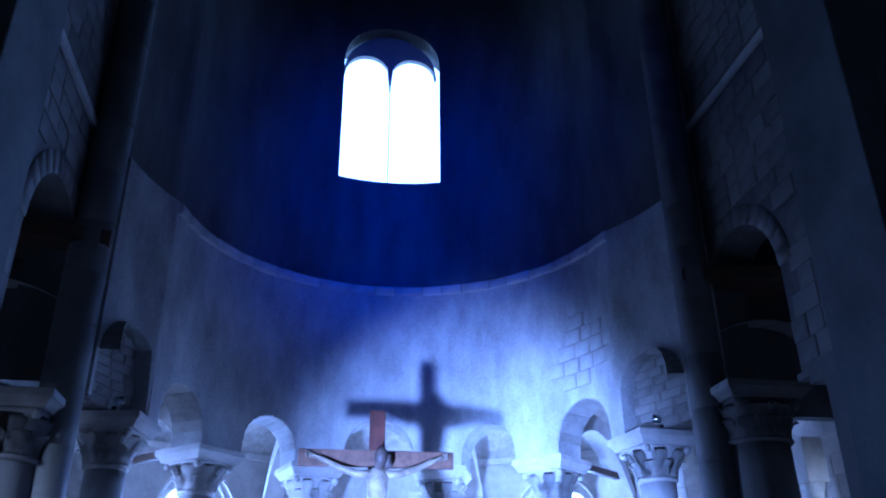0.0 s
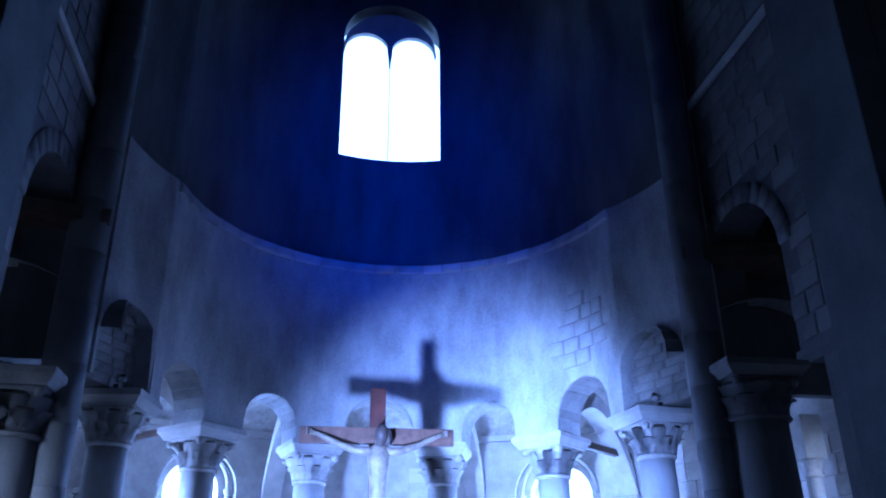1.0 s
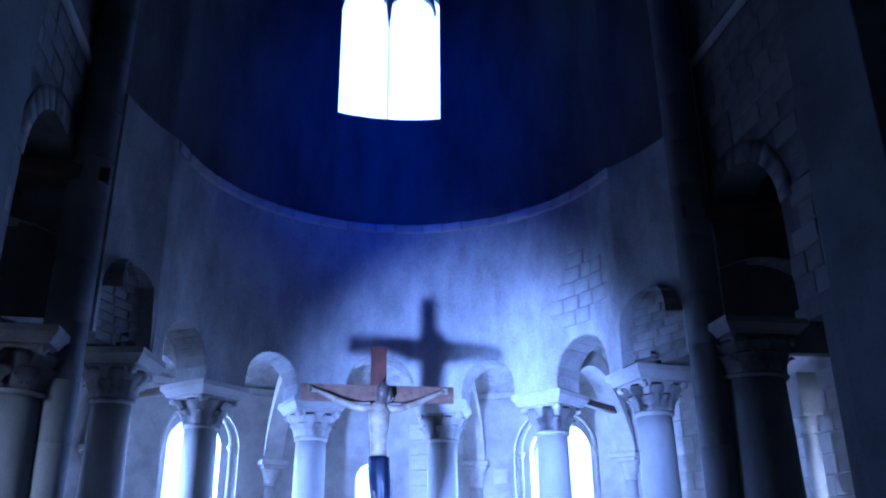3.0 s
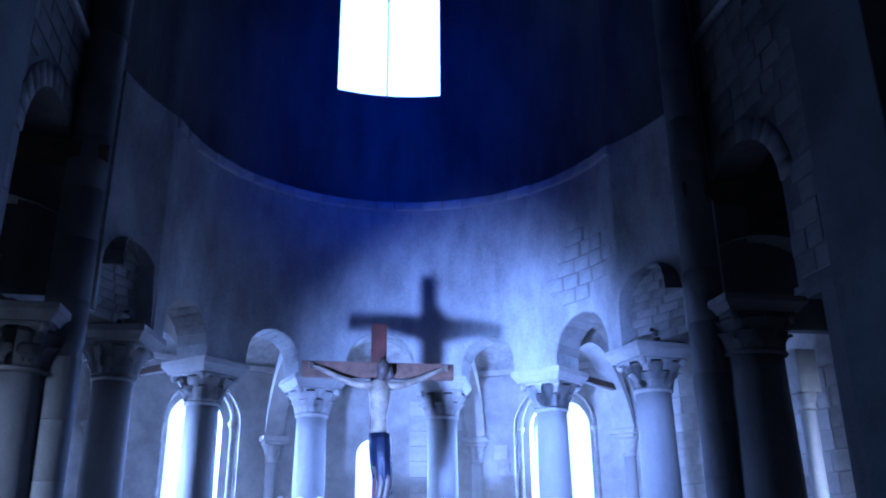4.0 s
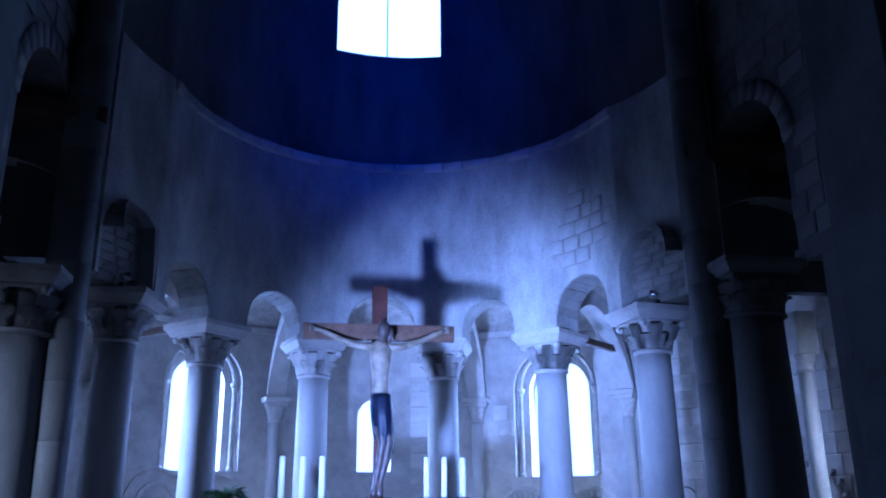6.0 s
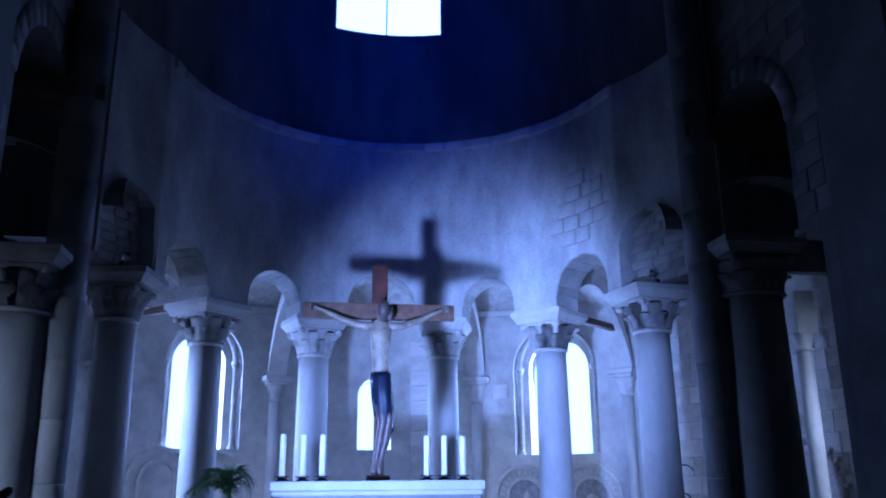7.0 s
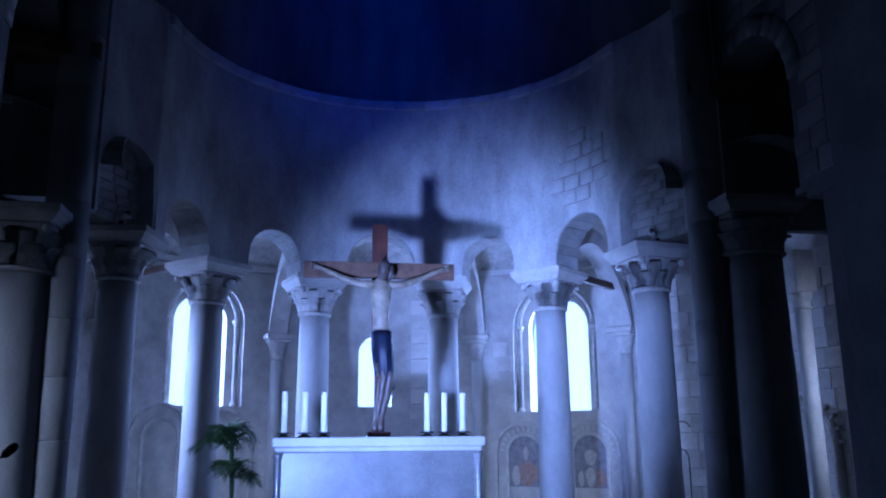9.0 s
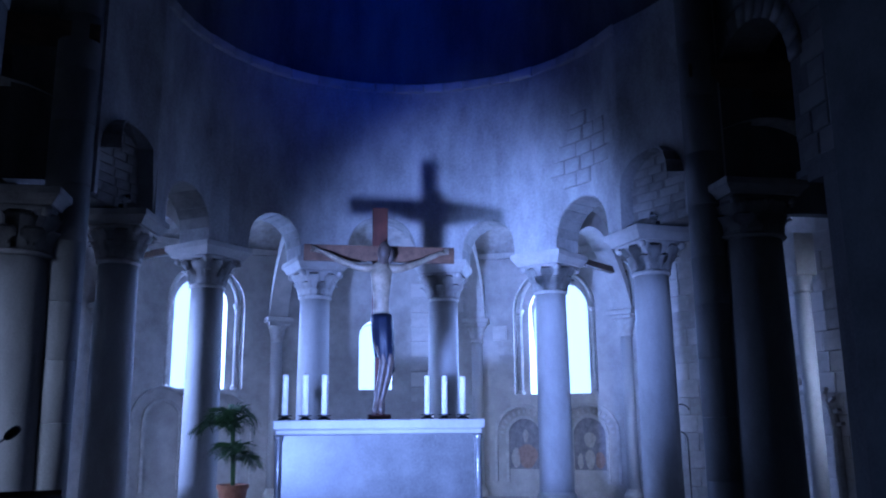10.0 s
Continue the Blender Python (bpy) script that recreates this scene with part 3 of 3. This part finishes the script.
# crucifix
cross = thing("crucifix", pose(-0.36, -0.52, Z_ALT), "large painted wooden crucifix standing on the altar", "crucifix")
bm = bmesh.new()
box(bm, -0.10, 0.10, 0.03, 0.10, 1.15, 2.71, 0.008)
box(bm, -0.055, 0.075, 0.034, 0.096, 0.0, 1.16, 0.008)
part("upright", bm, M["wood"], cross, "dark red painted wooden post")
bm = bmesh.new()
box(bm, -0.975, 0.975, 0.025, 0.095, 1.99, 2.20, 0.008)
part("crossbeam", bm, M["ochre"], cross, "worn red-brown painted wooden beam")
bm = bmesh.new()
box(bm, -0.14, 0.14, -0.10, 0.12, 0.0, 0.06, 0.01)
part("foot_block", bm, M["wood"], cross)
bm = bmesh.new()
tube(bm, [(0.01, -0.13, 1.02), (0.01, -0.135, 1.14), (0.005, -0.145, 1.28), (0.0, -0.17, 1.45), (0.0, -0.18, 1.66), (0.0, -0.17, 1.82), (0.0, -0.15, 1.92), (0.0, -0.14, 1.96)],
     [(0.10, 0.08), (0.112, 0.08), (0.105, 0.075), (0.10, 0.07), (0.122, 0.085), (0.140, 0.09), (0.10, 0.065), (0.05, 0.05)], 18)
for sx in (-1, 1):
    tube(bm, [(sx * 0.09, -0.15, 1.87), (sx * 0.26, -0.12, 1.88), (sx * 0.46, -0.09, 1.95), (sx * 0.66, -0.06, 2.05), (sx * 0.76, -0.03, 2.10), (sx * 0.83, -0.02, 2.12)],
         [0.058, 0.050, 0.042, 0.034, 0.026, 0.036], 12)
    # fingers curled round the nail
    for k in range(4):
        tube(bm, [(sx * 0.82, -0.02, 2.10 + 0.018 * k), (sx * 0.87, -0.045, 2.098 + 0.022 * k), (sx * 0.885, -0.07, 2.088 + 0.022 * k)], [0.011, 0.010, 0.008], 6)
# neck and bowed head with hair falling to one shoulder
head_faces = len(bm.faces)
tube(bm, [(0.01, -0.16, 1.90), (0.015, -0.19, 1.98), (0.02, -0.24, 2.02), (0.03, -0.25, 2.10), (0.03, -0.23, 2.17), (0.03, -0.21, 2.19)], [0.05, 0.058, 0.078, 0.082, 0.05, 0.02], 14)
tube(bm, [(0.06, -0.16, 2.17), (0.105, -0.17, 2.10), (0.12, -0.17, 2.01), (0.10, -0.18, 1.93)], [0.03, 0.05, 0.05, 0.02], 10)
leg_faces = len(bm.faces)
for sx in (-1, 1):
    tube(bm, [(0.01 + sx * 0.05, -0.14, 1.16), (0.035 + sx * 0.048, -0.18, 0.88), (0.075 + sx * 0.036, -0.22, 0.70), (0.04 + sx * 0.034, -0.17, 0.46), (0.0 + sx * 0.026, -0.11, 0.26), (-0.02 + sx * 0.024, -0.13, 0.16), (-0.03 + sx * 0.045, -0.18, 0.075)],
         [0.07, 0.066, 0.056, 0.052, 0.036, 0.040, 0.034], 12)
flesh_faces = len(bm.faces)
# folded cloth round the hips
rings = []
for i in range(9):
    t = i / 8
    z = 1.28 - 0.60 * t
    ring = []
    for k in range(28):
        a = 2 * math.pi * k / 28
        f = (1.02 - 0.16 * t) * (1 + (0.05 + 0.10 * t) * math.sin(9 * a + 1.5 * t) + 0.05 * math.sin(3 * a))
        ring.append(bm.verts.new((0.01 + 0.04 * t + (0.125 + 0.012 * math.sin(math.pi * t)) * f * math.cos(a), -0.15 - 0.055 * math.sin(math.pi * min(t * 1.1, 1)) + 0.125 * f * math.sin(a), z - 0.10 * t * math.cos(a) * (1 - 0.4 * math.sin(5 * a)))))
    rings.append(ring)
for a, b in zip(rings, rings[1:]):
    for k in range(28):
        bm.faces.new((a[k], a[(k + 1) % 28], b[(k + 1) % 28], b[k]))
bm.faces.new(rings[0]), bm.faces.new(rings[-1][::-1])
bm.faces.ensure_lookup_table()
for f in bm.faces[flesh_faces:]:
    f.material_index = 1
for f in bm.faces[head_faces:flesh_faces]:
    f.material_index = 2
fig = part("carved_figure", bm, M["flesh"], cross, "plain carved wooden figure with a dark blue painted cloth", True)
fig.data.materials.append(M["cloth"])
fig.data.materials.append(M["dark_flesh"])

# candles on the altar
for x, h in ((-1.505, 0.545), (-1.265, 0.54), (-1.035, 0.54), (0.23, 0.53), (0.447, 0.53), (0.677, 0.525)):
    ob = thing("candle", pose(x, -0.62, Z_ALT), "thick white candle in a low dark holder on the altar", "candle", "altar candles")
    bm = bmesh.new()
    lathe(bm, [(0.075, 0.0), (0.08, 0.012), (0.05, 0.022), (0.035, 0.035), (0.085, 0.045), (0.085, 0.055), (0.04, 0.057)], 20)
    part("holder", bm, M["iron"], ob, smooth=False)
    bm = bmesh.new()
    lathe(bm, [(0.036, 0.05), (0.0355, h - 0.02), (0.033, h - 0.004), (0.026, h)], 18)
    part("wax_stick", bm, M["wax"], ob, smooth=True)
    bm = bmesh.new()
    lathe(bm, [(0.003, h - 0.002), (0.002, h + 0.016)], 6)
    part("wick", bm, M["black"], ob)

# potted palm beside the altar
palm = thing("potted_palm", pose(-2.18, 0.6, 0), "green feathery palm in a clay pot on a stand", "plant")
bm = bmesh.new()
lathe(bm, [(0.13, 0.30), (0.19, 0.70), (0.21, 0.70), (0.21, 0.75), (0.17, 0.75), (0.16, 0.70)], 24)
part("pot", bm, M["clay"], palm)
bm = bmesh.new()
lathe(bm, [(0.22, 0.0), (0.22, 0.03), (0.04, 0.05), (0.04, 0.26), (0.17, 0.28), (0.17, 0.30)], 20)
part("stand", bm, M["iron"], palm)
rng = random.Random(5)
for k in range(24):
    az = 2 * math.pi * k / 24 * 2.0 + rng.uniform(-0.3, 0.3)
    high = k % 3 < 2
    reach, start, rise = rng.uniform(0.22, 0.46), rng.uniform(1.42, 1.62) if high else rng.uniform(0.98, 1.14), rng.uniform(0.26, 0.44)
    lean = -0.14 if high else 0.03
    pts = [Vector((0.02 * math.cos(az), 0.02 * math.sin(az), 0.72))]
    for i in range(9):
        t = (i + 1) / 9
        pts.append(Vector((lean * min(1, 2 * t) + reach * t ** 1.4 * math.cos(az), reach * t ** 1.4 * math.sin(az), start + rise * (1.7 * t - 1.65 * t * t))))
    bm = bmesh.new()
    tube(bm, pts, [0.009 - 0.0007 * i for i in range(10)], 5)
    for i in range(2, 10):
        for s in (-1, 1):
            for j in range(2):
                base = pts[i - 1].lerp(pts[i], 0.5 * j + 0.25)
                fwd = (pts[i] - pts[i - 1]).normalized()
                side = fwd.cross(Vector((0, 0, 1))).normalized() * s
                ln = 0.21 * math.sin(math.pi * (0.12 + 0.8 * i / 10)) + 0.03
                tip = base + (side * 0.8 + fwd * 0.55).normalized() * ln + Vector((0, 0, -0.07 * rng.random() - 0.02))
                midp = base.lerp(tip, 0.5) + Vector((0, 0, 0.012))
                w = fwd * 0.011
                v = [bm.verts.new(x) for x in (base - w * 0.4, base + w * 0.4, midp + w, tip, midp - w)]
                bm.faces.new(v)
    part("frond", bm, M["leaf"], palm)

# lectern with a microphone
lect = thing("lectern", pose(-3.46, -3.9, 0, 0, 0, 12), "dark wooden lectern with a sloping top", "lectern")
bm = bmesh.new()
box(bm, -0.22, 0.22, -0.16, 0.16, 0.0, 0.98, 0.015)
part("body", bm, M["timber"], lect)
bm = bmesh.new()
box(bm, -0.36, 0.36, -0.26, 0.26, -0.02, 0.02, 0.008)
bmesh.ops.transform(bm, matrix=pose(0, 0, 1.02, -10), verts=bm.verts)
part("sloping_top", bm, M["timber"], lect)
mic = thing("microphone", pose(-3.62, -3.92, 1.04), "black foam microphone on a thin gooseneck", "microphone")
bm = bmesh.new()
tube(bm, [(-0.1, 0, 0.0), (-0.1, 0, 0.16), (-0.07, 0, 0.28), (0.0, 0, 0.36), (0.09, 0.0, 0.43)], [0.012, 0.009, 0.008, 0.008, 0.009], 8)
part("gooseneck", bm, M["black"], mic)
bm = bmesh.new()
tube(bm, [(0.08, 0, 0.42), (0.10, 0, 0.44), (0.14, 0, 0.475), (0.17, 0, 0.50), (0.18, 0, 0.51)], [0.02, 0.034, 0.038, 0.03, 0.008], 14)
part("foam_cover", bm, M["black"], mic, smooth=True)

# iron hooked stand in the ambulatory
p = polar(6.3, 58.3, 0)
st = thing("iron_stand", pose(p.x, p.y, 0), "thin wrought-iron stand with two hooked arms", "stand")
for name, x0, z1, r, n in (("tall_hook", -0.10, 1.62, 0.17, 1), ("low_hook", 0.16, 1.15, 0.16, -1)):
    bm = bmesh.new()
    tube(bm, [(x0, 0, 0.02), (x0, 0, z1)] + [(x0 + n * (r - r * math.cos(a)), 0, z1 + r * math.sin(a)) for a in np.linspace(0.2, 2.7, 9)], [0.011] * 11, 8)
    part(name, bm, M["iron"], st)
bm = bmesh.new()
lathe(bm, [(0.22, 0.0), (0.22, 0.02), (0.05, 0.03)], 18)
part("foot", bm, M["iron"], st)

# small spotlights on the capitals at the mouth of the apse
for x, y, turn in ((-3.72, 0.10, 104), (3.74, 0.10, -104)):
    ob = thing("small_spotlight", pose(x, y, Z_ABA, 0, 0, turn), "small chrome spotlight perched on a capital", "spotlight", "capital spotlights")
    bm = bmesh.new()
    box(bm, -0.03, 0.03, -0.03, 0.03, 0.0, 0.05, 0.006)
    part("bracket", bm, M["iron"], ob)
    bm = bmesh.new()
    lathe(bm, [(0.03, 0.0), (0.055, 0.03), (0.06, 0.14), (0.05, 0.145)], 16, pose(0, 0.03, 0.12, 80))
    part("housing", bm, M["chrome"], ob, smooth=True)

# painted niches under the ambulatory windows


def niche(deg, half, spring, base, painted):
    p = polar(R_AMB - 0.012, deg, 0)
    ob = thing("wall_niche", pose(p.x, p.y, 0, 0, 0, -deg), "shallow arched wall niche with a faded fresco panel" if painted else "shallow plain arched wall niche", "niche", "ambulatory niches", "structure")
    for r0, r1, d, nm in ((half, half + 0.06, 0.05, "inner_moulding"), (half + 0.24, half + 0.30, 0.06, "outer_moulding")):
        bm = bmesh.new()
        pts = [(-r1, base), (-r1, spring)] + [(-r1 * math.cos(math.pi * k / 20), spring + r1 * math.sin(math.pi * k / 20)) for k in range(1, 20)] + [(r1, spring), (r1, base)]
        qts = [(-r0, base), (-r0, spring)] + [(-r0 * math.cos(math.pi * k / 20), spring + r0 * math.sin(math.pi * k / 20)) for k in range(1, 20)] + [(r0, spring), (r0, base)]
        vs = [[bm.verts.new((x, y, z)) for (x, z), y in ((o, -d), (i, -d), (i, 0.06), (o, 0.06))] for o, i in zip(pts, qts)]
        for a, b in zip(vs, vs[1:]):
            for k in range(4):
                bm.faces.new((a[k], b[k], b[(k + 1) % 4], a[(k + 1) % 4]))
        bm.faces.new(vs[0]), bm.faces.new(vs[-1][::-1])
        part(nm, bm, M["carved"], ob)
    if painted:
        # dentils between the two rings
        db = bmesh.new()
        box(db, -0.022, 0.022, -0.035, 0.02, -0.05, 0.05, 0.005)
        me = shared("dentil", db, M["carved"])
        for k in range(13):
            a = math.pi * (k + 0.5) / 13
            q = new("dentil", me)
            q.parent = ob
            q.matrix_basis = Matrix.Translation((-(half + 0.15) * math.cos(a), 0, spring + (half + 0.15) * math.sin(a))) @ Matrix.Rotation(a - math.pi / 2, 4, "Y")
        bm = bmesh.new()
        ring = [bm.verts.new((x, -0.006, z)) for x, z in [(-half, 0.55), (half, 0.55)] + [(half * math.cos(math.pi * k / 20), spring + half * math.sin(math.pi * k / 20)) for k in range(21)]]
        bm.faces.new(ring)
        pan = part("fresco_ground", bm, M["fresco"], ob, "faded grey-brown painted ground")
        for (cx, cz, rx, rz, mt, nm) in painted:
            bm = bmesh.new()
            ring = [bm.verts.new((cx + rx * math.cos(a) * (1 + 0.12 * math.sin(3 * a + cx * 9)), -0.010 - 0.001 * (nm == "painted_disc"), cz + rz * math.sin(a))) for a in np.linspace(0, 2 * math.pi, 24, endpoint=False)]
            bm.faces.new(ring)
            part(nm, bm, M[mt], pan)
    return ob


niche(28.5, 0.33, 1.22, 0.30, (
    (0.05, 0.80, 0.20, 0.24, "fresco_robe", "painted_shape"), (0.02, 1.20, 0.055, 0.13, "fresco_light", "painted_disc"), (-0.19, 0.77, 0.09, 0.20, "fresco_light", "painted_shape")))
niche(40.2, 0.34, 1.22, 0.30, (
    (-0.01, 0.75, 0.10, 0.19, "fresco_light", "painted_shape"), (0.0, 1.13, 0.12, 0.15, "fresco_light", "painted_disc"), (-0.21, 0.72, 0.06, 0.15, "fresco_light", "painted_shape"), (0.20, 0.74, 0.10, 0.16, "fresco_robe", "painted_shape")))
niche(-35.8, 0.34, 1.57, 0.30, False)
niche(-25.5, 0.34, 1.50, 0.30, False)

# pale portal moulding on the aisle wall
p0 = polar(R_AMB - 0.02, 79.5, 0)
ob = thing("wall_portal", pose(p0.x, p0.y, 0, 0, 0, -86), "carved stone arch of a small portal in the ambulatory wall", "portal", "", "structure")
bm = bmesh.new()
tube(bm, [(-0.62, 0, 0.0), (-0.62, 0, 1.35)] + [(-0.62 * math.cos(a), 0, 1.35 + 0.62 * math.sin(a)) for a in np.linspace(0.15, math.pi - 0.15, 15)] + [(0.62, 0, 1.35), (0.62, 0, 0.0)], [0.07] * 19, 8)
part("archivolt", bm, M["carved"], ob)
db = bmesh.new()
box(db, -0.025, 0.025, -0.06, 0.02, -0.05, 0.05, 0.006)
me = shared("dentil", db, M["carved"])
for k in range(12):
    a = math.pi * (k + 0.5) / 12
    q = new("dentil", me)
    q.parent = ob
    q.matrix_basis = Matrix.Translation((-0.76 * math.cos(a), 0, 1.35 + 0.76 * math.sin(a))) @ Matrix.Rotation(a - math.pi / 2, 4, "Y")

# ledge stones round the apse


def block_mesh(w, d, h, seed, bevel=0.012, jitter=0.006, mat="block"):
    bm = bmesh.new()
    box(bm, -w / 2, w / 2, -d, 0, -h / 2, h / 2)
    rg = random.Random(seed)
    for v in bm.verts:
        v.co += Vector((rg.uniform(-1, 1), rg.uniform(-1, 1) * 0.6, rg.uniform(-1, 1))) * jitter
    bmesh.ops.bevel(bm, geom=[e for e in bm.edges if all(v.co.y < -d * 0.4 for v in e.verts)], offset=bevel, segments=1, affect="EDGES")
    me = bpy.data.meshes.new("stone")
    bmesh.ops.recalc_face_normals(bm, faces=bm.faces)
    bm.to_mesh(me)
    bm.free()
    me.materials.append(M[mat])
    return me


LEDGE = [block_mesh(w, 0.075, 0.17, i, 0.02, 0.012) for i, w in enumerate((0.36, 0.44, 0.52))]
deg, rg = -80.0, random.Random(3)
while deg < 78:
    i = rg.randrange(3)
    w = math.degrees((0.36, 0.44, 0.52)[i] / R_IN) + 0.25
    q = new("ledge_stone", LEDGE[i])
    q.parent = apse
    pp = polar(inside(deg + w / 2) + 0.012 + rg.uniform(-0.012, 0.012), deg + w / 2, Z_LEDGE - 0.085)
    q.matrix_basis = pose(pp.x, pp.y, pp.z, 0, 0, -(deg + w / 2))
    deg += w

# wedge stones lining the arches between the columns
def line_arch(mid, half, spring, n):
    w = half / R_IN
    for k in range(n):
        bm = bmesh.new()
        corner = []
        for a in (math.pi * (k + 0.03) / n, math.pi * (k + 0.97) / n):
            for inset in (-0.02, 0.013 + 0.006 * rg.random()):
                for r in (inside(mid) + 0.012, R_OUT - 0.01):
                    s = 1 - inset / half
                    corner.append(bm.verts.new(polar(r, mid - math.degrees(w) * s * math.cos(a), spring + half * s * math.sin(a))))
        for f in ((0, 1, 3, 2), (4, 6, 7, 5), (0, 4, 5, 1), (2, 3, 7, 6), (0, 2, 6, 4), (1, 5, 7, 3)):
            bm.faces.new([corner[q] for q in f])
        part("wedge_stone", bm, M["arch_stone"], apse)


for a, b in zip(COLS, COLS[1:]):
    line_arch((a + b) / 2, math.radians((b - a) / 2 - A_HALF) * R_IN, Z_ABA + 0.20, 11)
for sx in (-1, 1):
    line_arch(sx * 89.4, math.radians(9.0) * R_IN, Z_ABA + 0.60, 9)

# rough stone filling inside the end arches, and bare stones where the plaster has fallen
W_ST = (0.24, 0.30, 0.36)
STONES = [block_mesh(w, 0.03, 0.235, 20 + i, 0.008, 0.008, "plaster") for i, w in enumerate(W_ST)]
THIN = [block_mesh(w, 0.03, 0.118, 30 + i, 0.005, 0.004, "arch_stone") for i, w in enumerate(W_ST)]


def lay(parent, meshes, widths, place, u0, u1, z, gap, ok=None, name="stone"):
    """One course of stones from u0 to u1 along place(u, z)."""
    u = u0
    while u < u1:
        i = rg.randrange(len(widths))
        w = widths[i]
        if u + w > u1 + 0.12:
            break
        if ok is None or ok(u, u + w, z):
            q = new(name, meshes[i])
            q.parent = parent
            q.matrix_basis = place(u + w / 2, z)
        u += w + gap
    return u - gap


def on_round(r, proud=0.008):
    def place(u, z):
        deg = math.degrees(u / r)
        pp = polar(r - 0.004 + rg.uniform(0, proud), deg, z)
        return pose(pp.x, pp.y, pp.z, 0, 0, -deg)
    return place


for r, (z, d0, d1) in enumerate(((5.42, 58, 70), (5.67, 53.5, 75), (5.92, 57, 77), (6.17, 60, 75), (6.42, 61.5, 68))):
    end = math.degrees(lay(apse, STONES, W_ST, on_round(R_IN + 0.018), radians(d0) * R_IN, radians(d1) * R_IN, z, 0.016) / R_IN)
    bm = bmesh.new()
    curved_wall(bm, [(d, z - 0.126, z + 0.126) for d in np.linspace(d0 - 0.1, end + 0.1, 10)], R_IN - 0.003, R_IN + 0.05)
    part("mortar_bed", bm, M["joint"], apse)


def on_fill(u, z):
    deg = math.degrees(u / 3.67)
    pp = polar(inside(deg) + 0.232 + rg.uniform(0, 0.012), deg, z)
    return pose(pp.x, pp.y, pp.z, 0, 0, -deg + math.copysign(23.6, deg))


for sx in (-1, 1):
    bm = bmesh.new()
    curved_wall(bm, [(d, Z_ABA + 0.03, 5.72) for d in np.linspace(sx * 89.4 - 9.4, sx * 89.4 + 9.4, 10)], lambda d: inside(d) + 0.22, R_UPO)
    fill = structure("wall_infill", bm, M["joint"], "rough stone filling of an arch")
    a0 = radians(sx * 89.4 - 9.2) * 3.67
    for k in range(11):
        lay(fill, THIN, W_ST, on_fill, a0 + (k % 2) * 0.09, a0 + radians(18.4) * 3.67, Z_ABA + 0.10 + 0.128 * k, 0.016)

# coursed stones of the nave wall beside the choir
BLOCKS_W = (0.30, 0.40, 0.50)
ASHLAR = [block_mesh(w, 0.03, 0.27, 40 + i, 0.010, 0.010, "shaded_block") for i, w in enumerate(BLOCKS_W)]
for sx, side in ((1, "south"), (-1, "north")):
    wall = bpy.data.objects["wall_nave_" + side]

    def on_nave(u, z):
        return pose(sx * (X_NAVE + 0.012 + rg.uniform(-0.006, 0.006)), u, z, 0, 0, -90 * sx)

    ym = (OPEN_Y0 + OPEN_Y1) / 2

    def clear(u0, u1, z):
        if z < OPEN_S:
            return u1 < (OPEN_Y0 if z > 4.5 else -2.85) + 0.03 or u0 > OPEN_Y1
        return min(math.hypot(u0 - ym, z - OPEN_S), math.hypot(u1 - ym, z - OPEN_S), math.hypot((u0 + u1) / 2 - ym, z - OPEN_S)) > OPEN_R + 0.30

    for k in range(27):
        z = 4.60 + 0.285 * k
        if abs(z - (8.85 if sx > 0 else 8.0)) > 0.2:
            lay(wall, ASHLAR, BLOCKS_W, on_nave, -3.58 - 0.0, -1.02, z, 0.016, clear)
    # wedge stones round the opening
    vb = bmesh.new()
    n = 15
    a = math.pi / n * 0.47
    v = [vb.verts.new((x, y, z)) for y in (-0.022, 0.0) for x, z in ((-math.sin(a) * OPEN_R, math.cos(a) * OPEN_R), (math.sin(a) * OPEN_R, math.cos(a) * OPEN_R), (math.sin(a) * (OPEN_R + 0.28), math.cos(a) * (OPEN_R + 0.28)), (-math.sin(a) * (OPEN_R + 0.28), math.cos(a) * (OPEN_R + 0.28)))]
    for f in ((0, 1, 2, 3), (4, 7, 6, 5), (0, 4, 5, 1), (1, 5, 6, 2), (2, 6, 7, 3), (3, 7, 4, 0)):
        vb.faces.new([v[i] for i in f])
    vm = shared("wedge_stone", vb, M["shaded_block"])
    for k in range(n):
        q = new("wedge_stone", vm)
        q.parent = wall
        q.matrix_basis = pose(sx * (X_NAVE + 0.004), ym, OPEN_S, 0, 0, -90 * sx) @ Matrix.Rotation(math.pi * (k + 0.5) / n - math.pi / 2, 4, "Y")

# coursed stones of the ambulatory wall
amb = bpy.data.objects["wall_ambulatory"]
AMB_B = [block_mesh(w, 0.02, 0.30, 60 + i, 0.008, 0.006) for i, w in enumerate(BLOCKS_W)]


def amb_clear(u0, u1, z):
    d0, d1 = math.degrees(u0 / R_AMB), math.degrees(u1 / R_AMB)
    for deg, half, lo, hi in LIGHTS:
        w = math.degrees((half + 0.29) / R_AMB)
        if d1 > deg - w and d0 < deg + w and lo - 0.27 < z < hi + 0.45:
            return False
    for deg, half, top in ((28.5, 0.60, 2.0), (40.2, 0.60, 2.0), (-35.6, 0.70, 2.5), (-25.5, 0.70, 2.4)):
        w = math.degrees(half / R_AMB)
        if d1 > deg - w and d0 < deg + w and z < top:
            return False
    return all(not (d1 > deg - 2.2 and d0 < deg + 2.2) for deg, _ in RIBS)


for k in range(14):
    z = 0.17 + 0.316 * k
    lay(amb, AMB_B, BLOCKS_W, on_round(R_AMB, 0.006), radians(8) * R_AMB, radians(90) * R_AMB, z, 0.016, amb_clear)
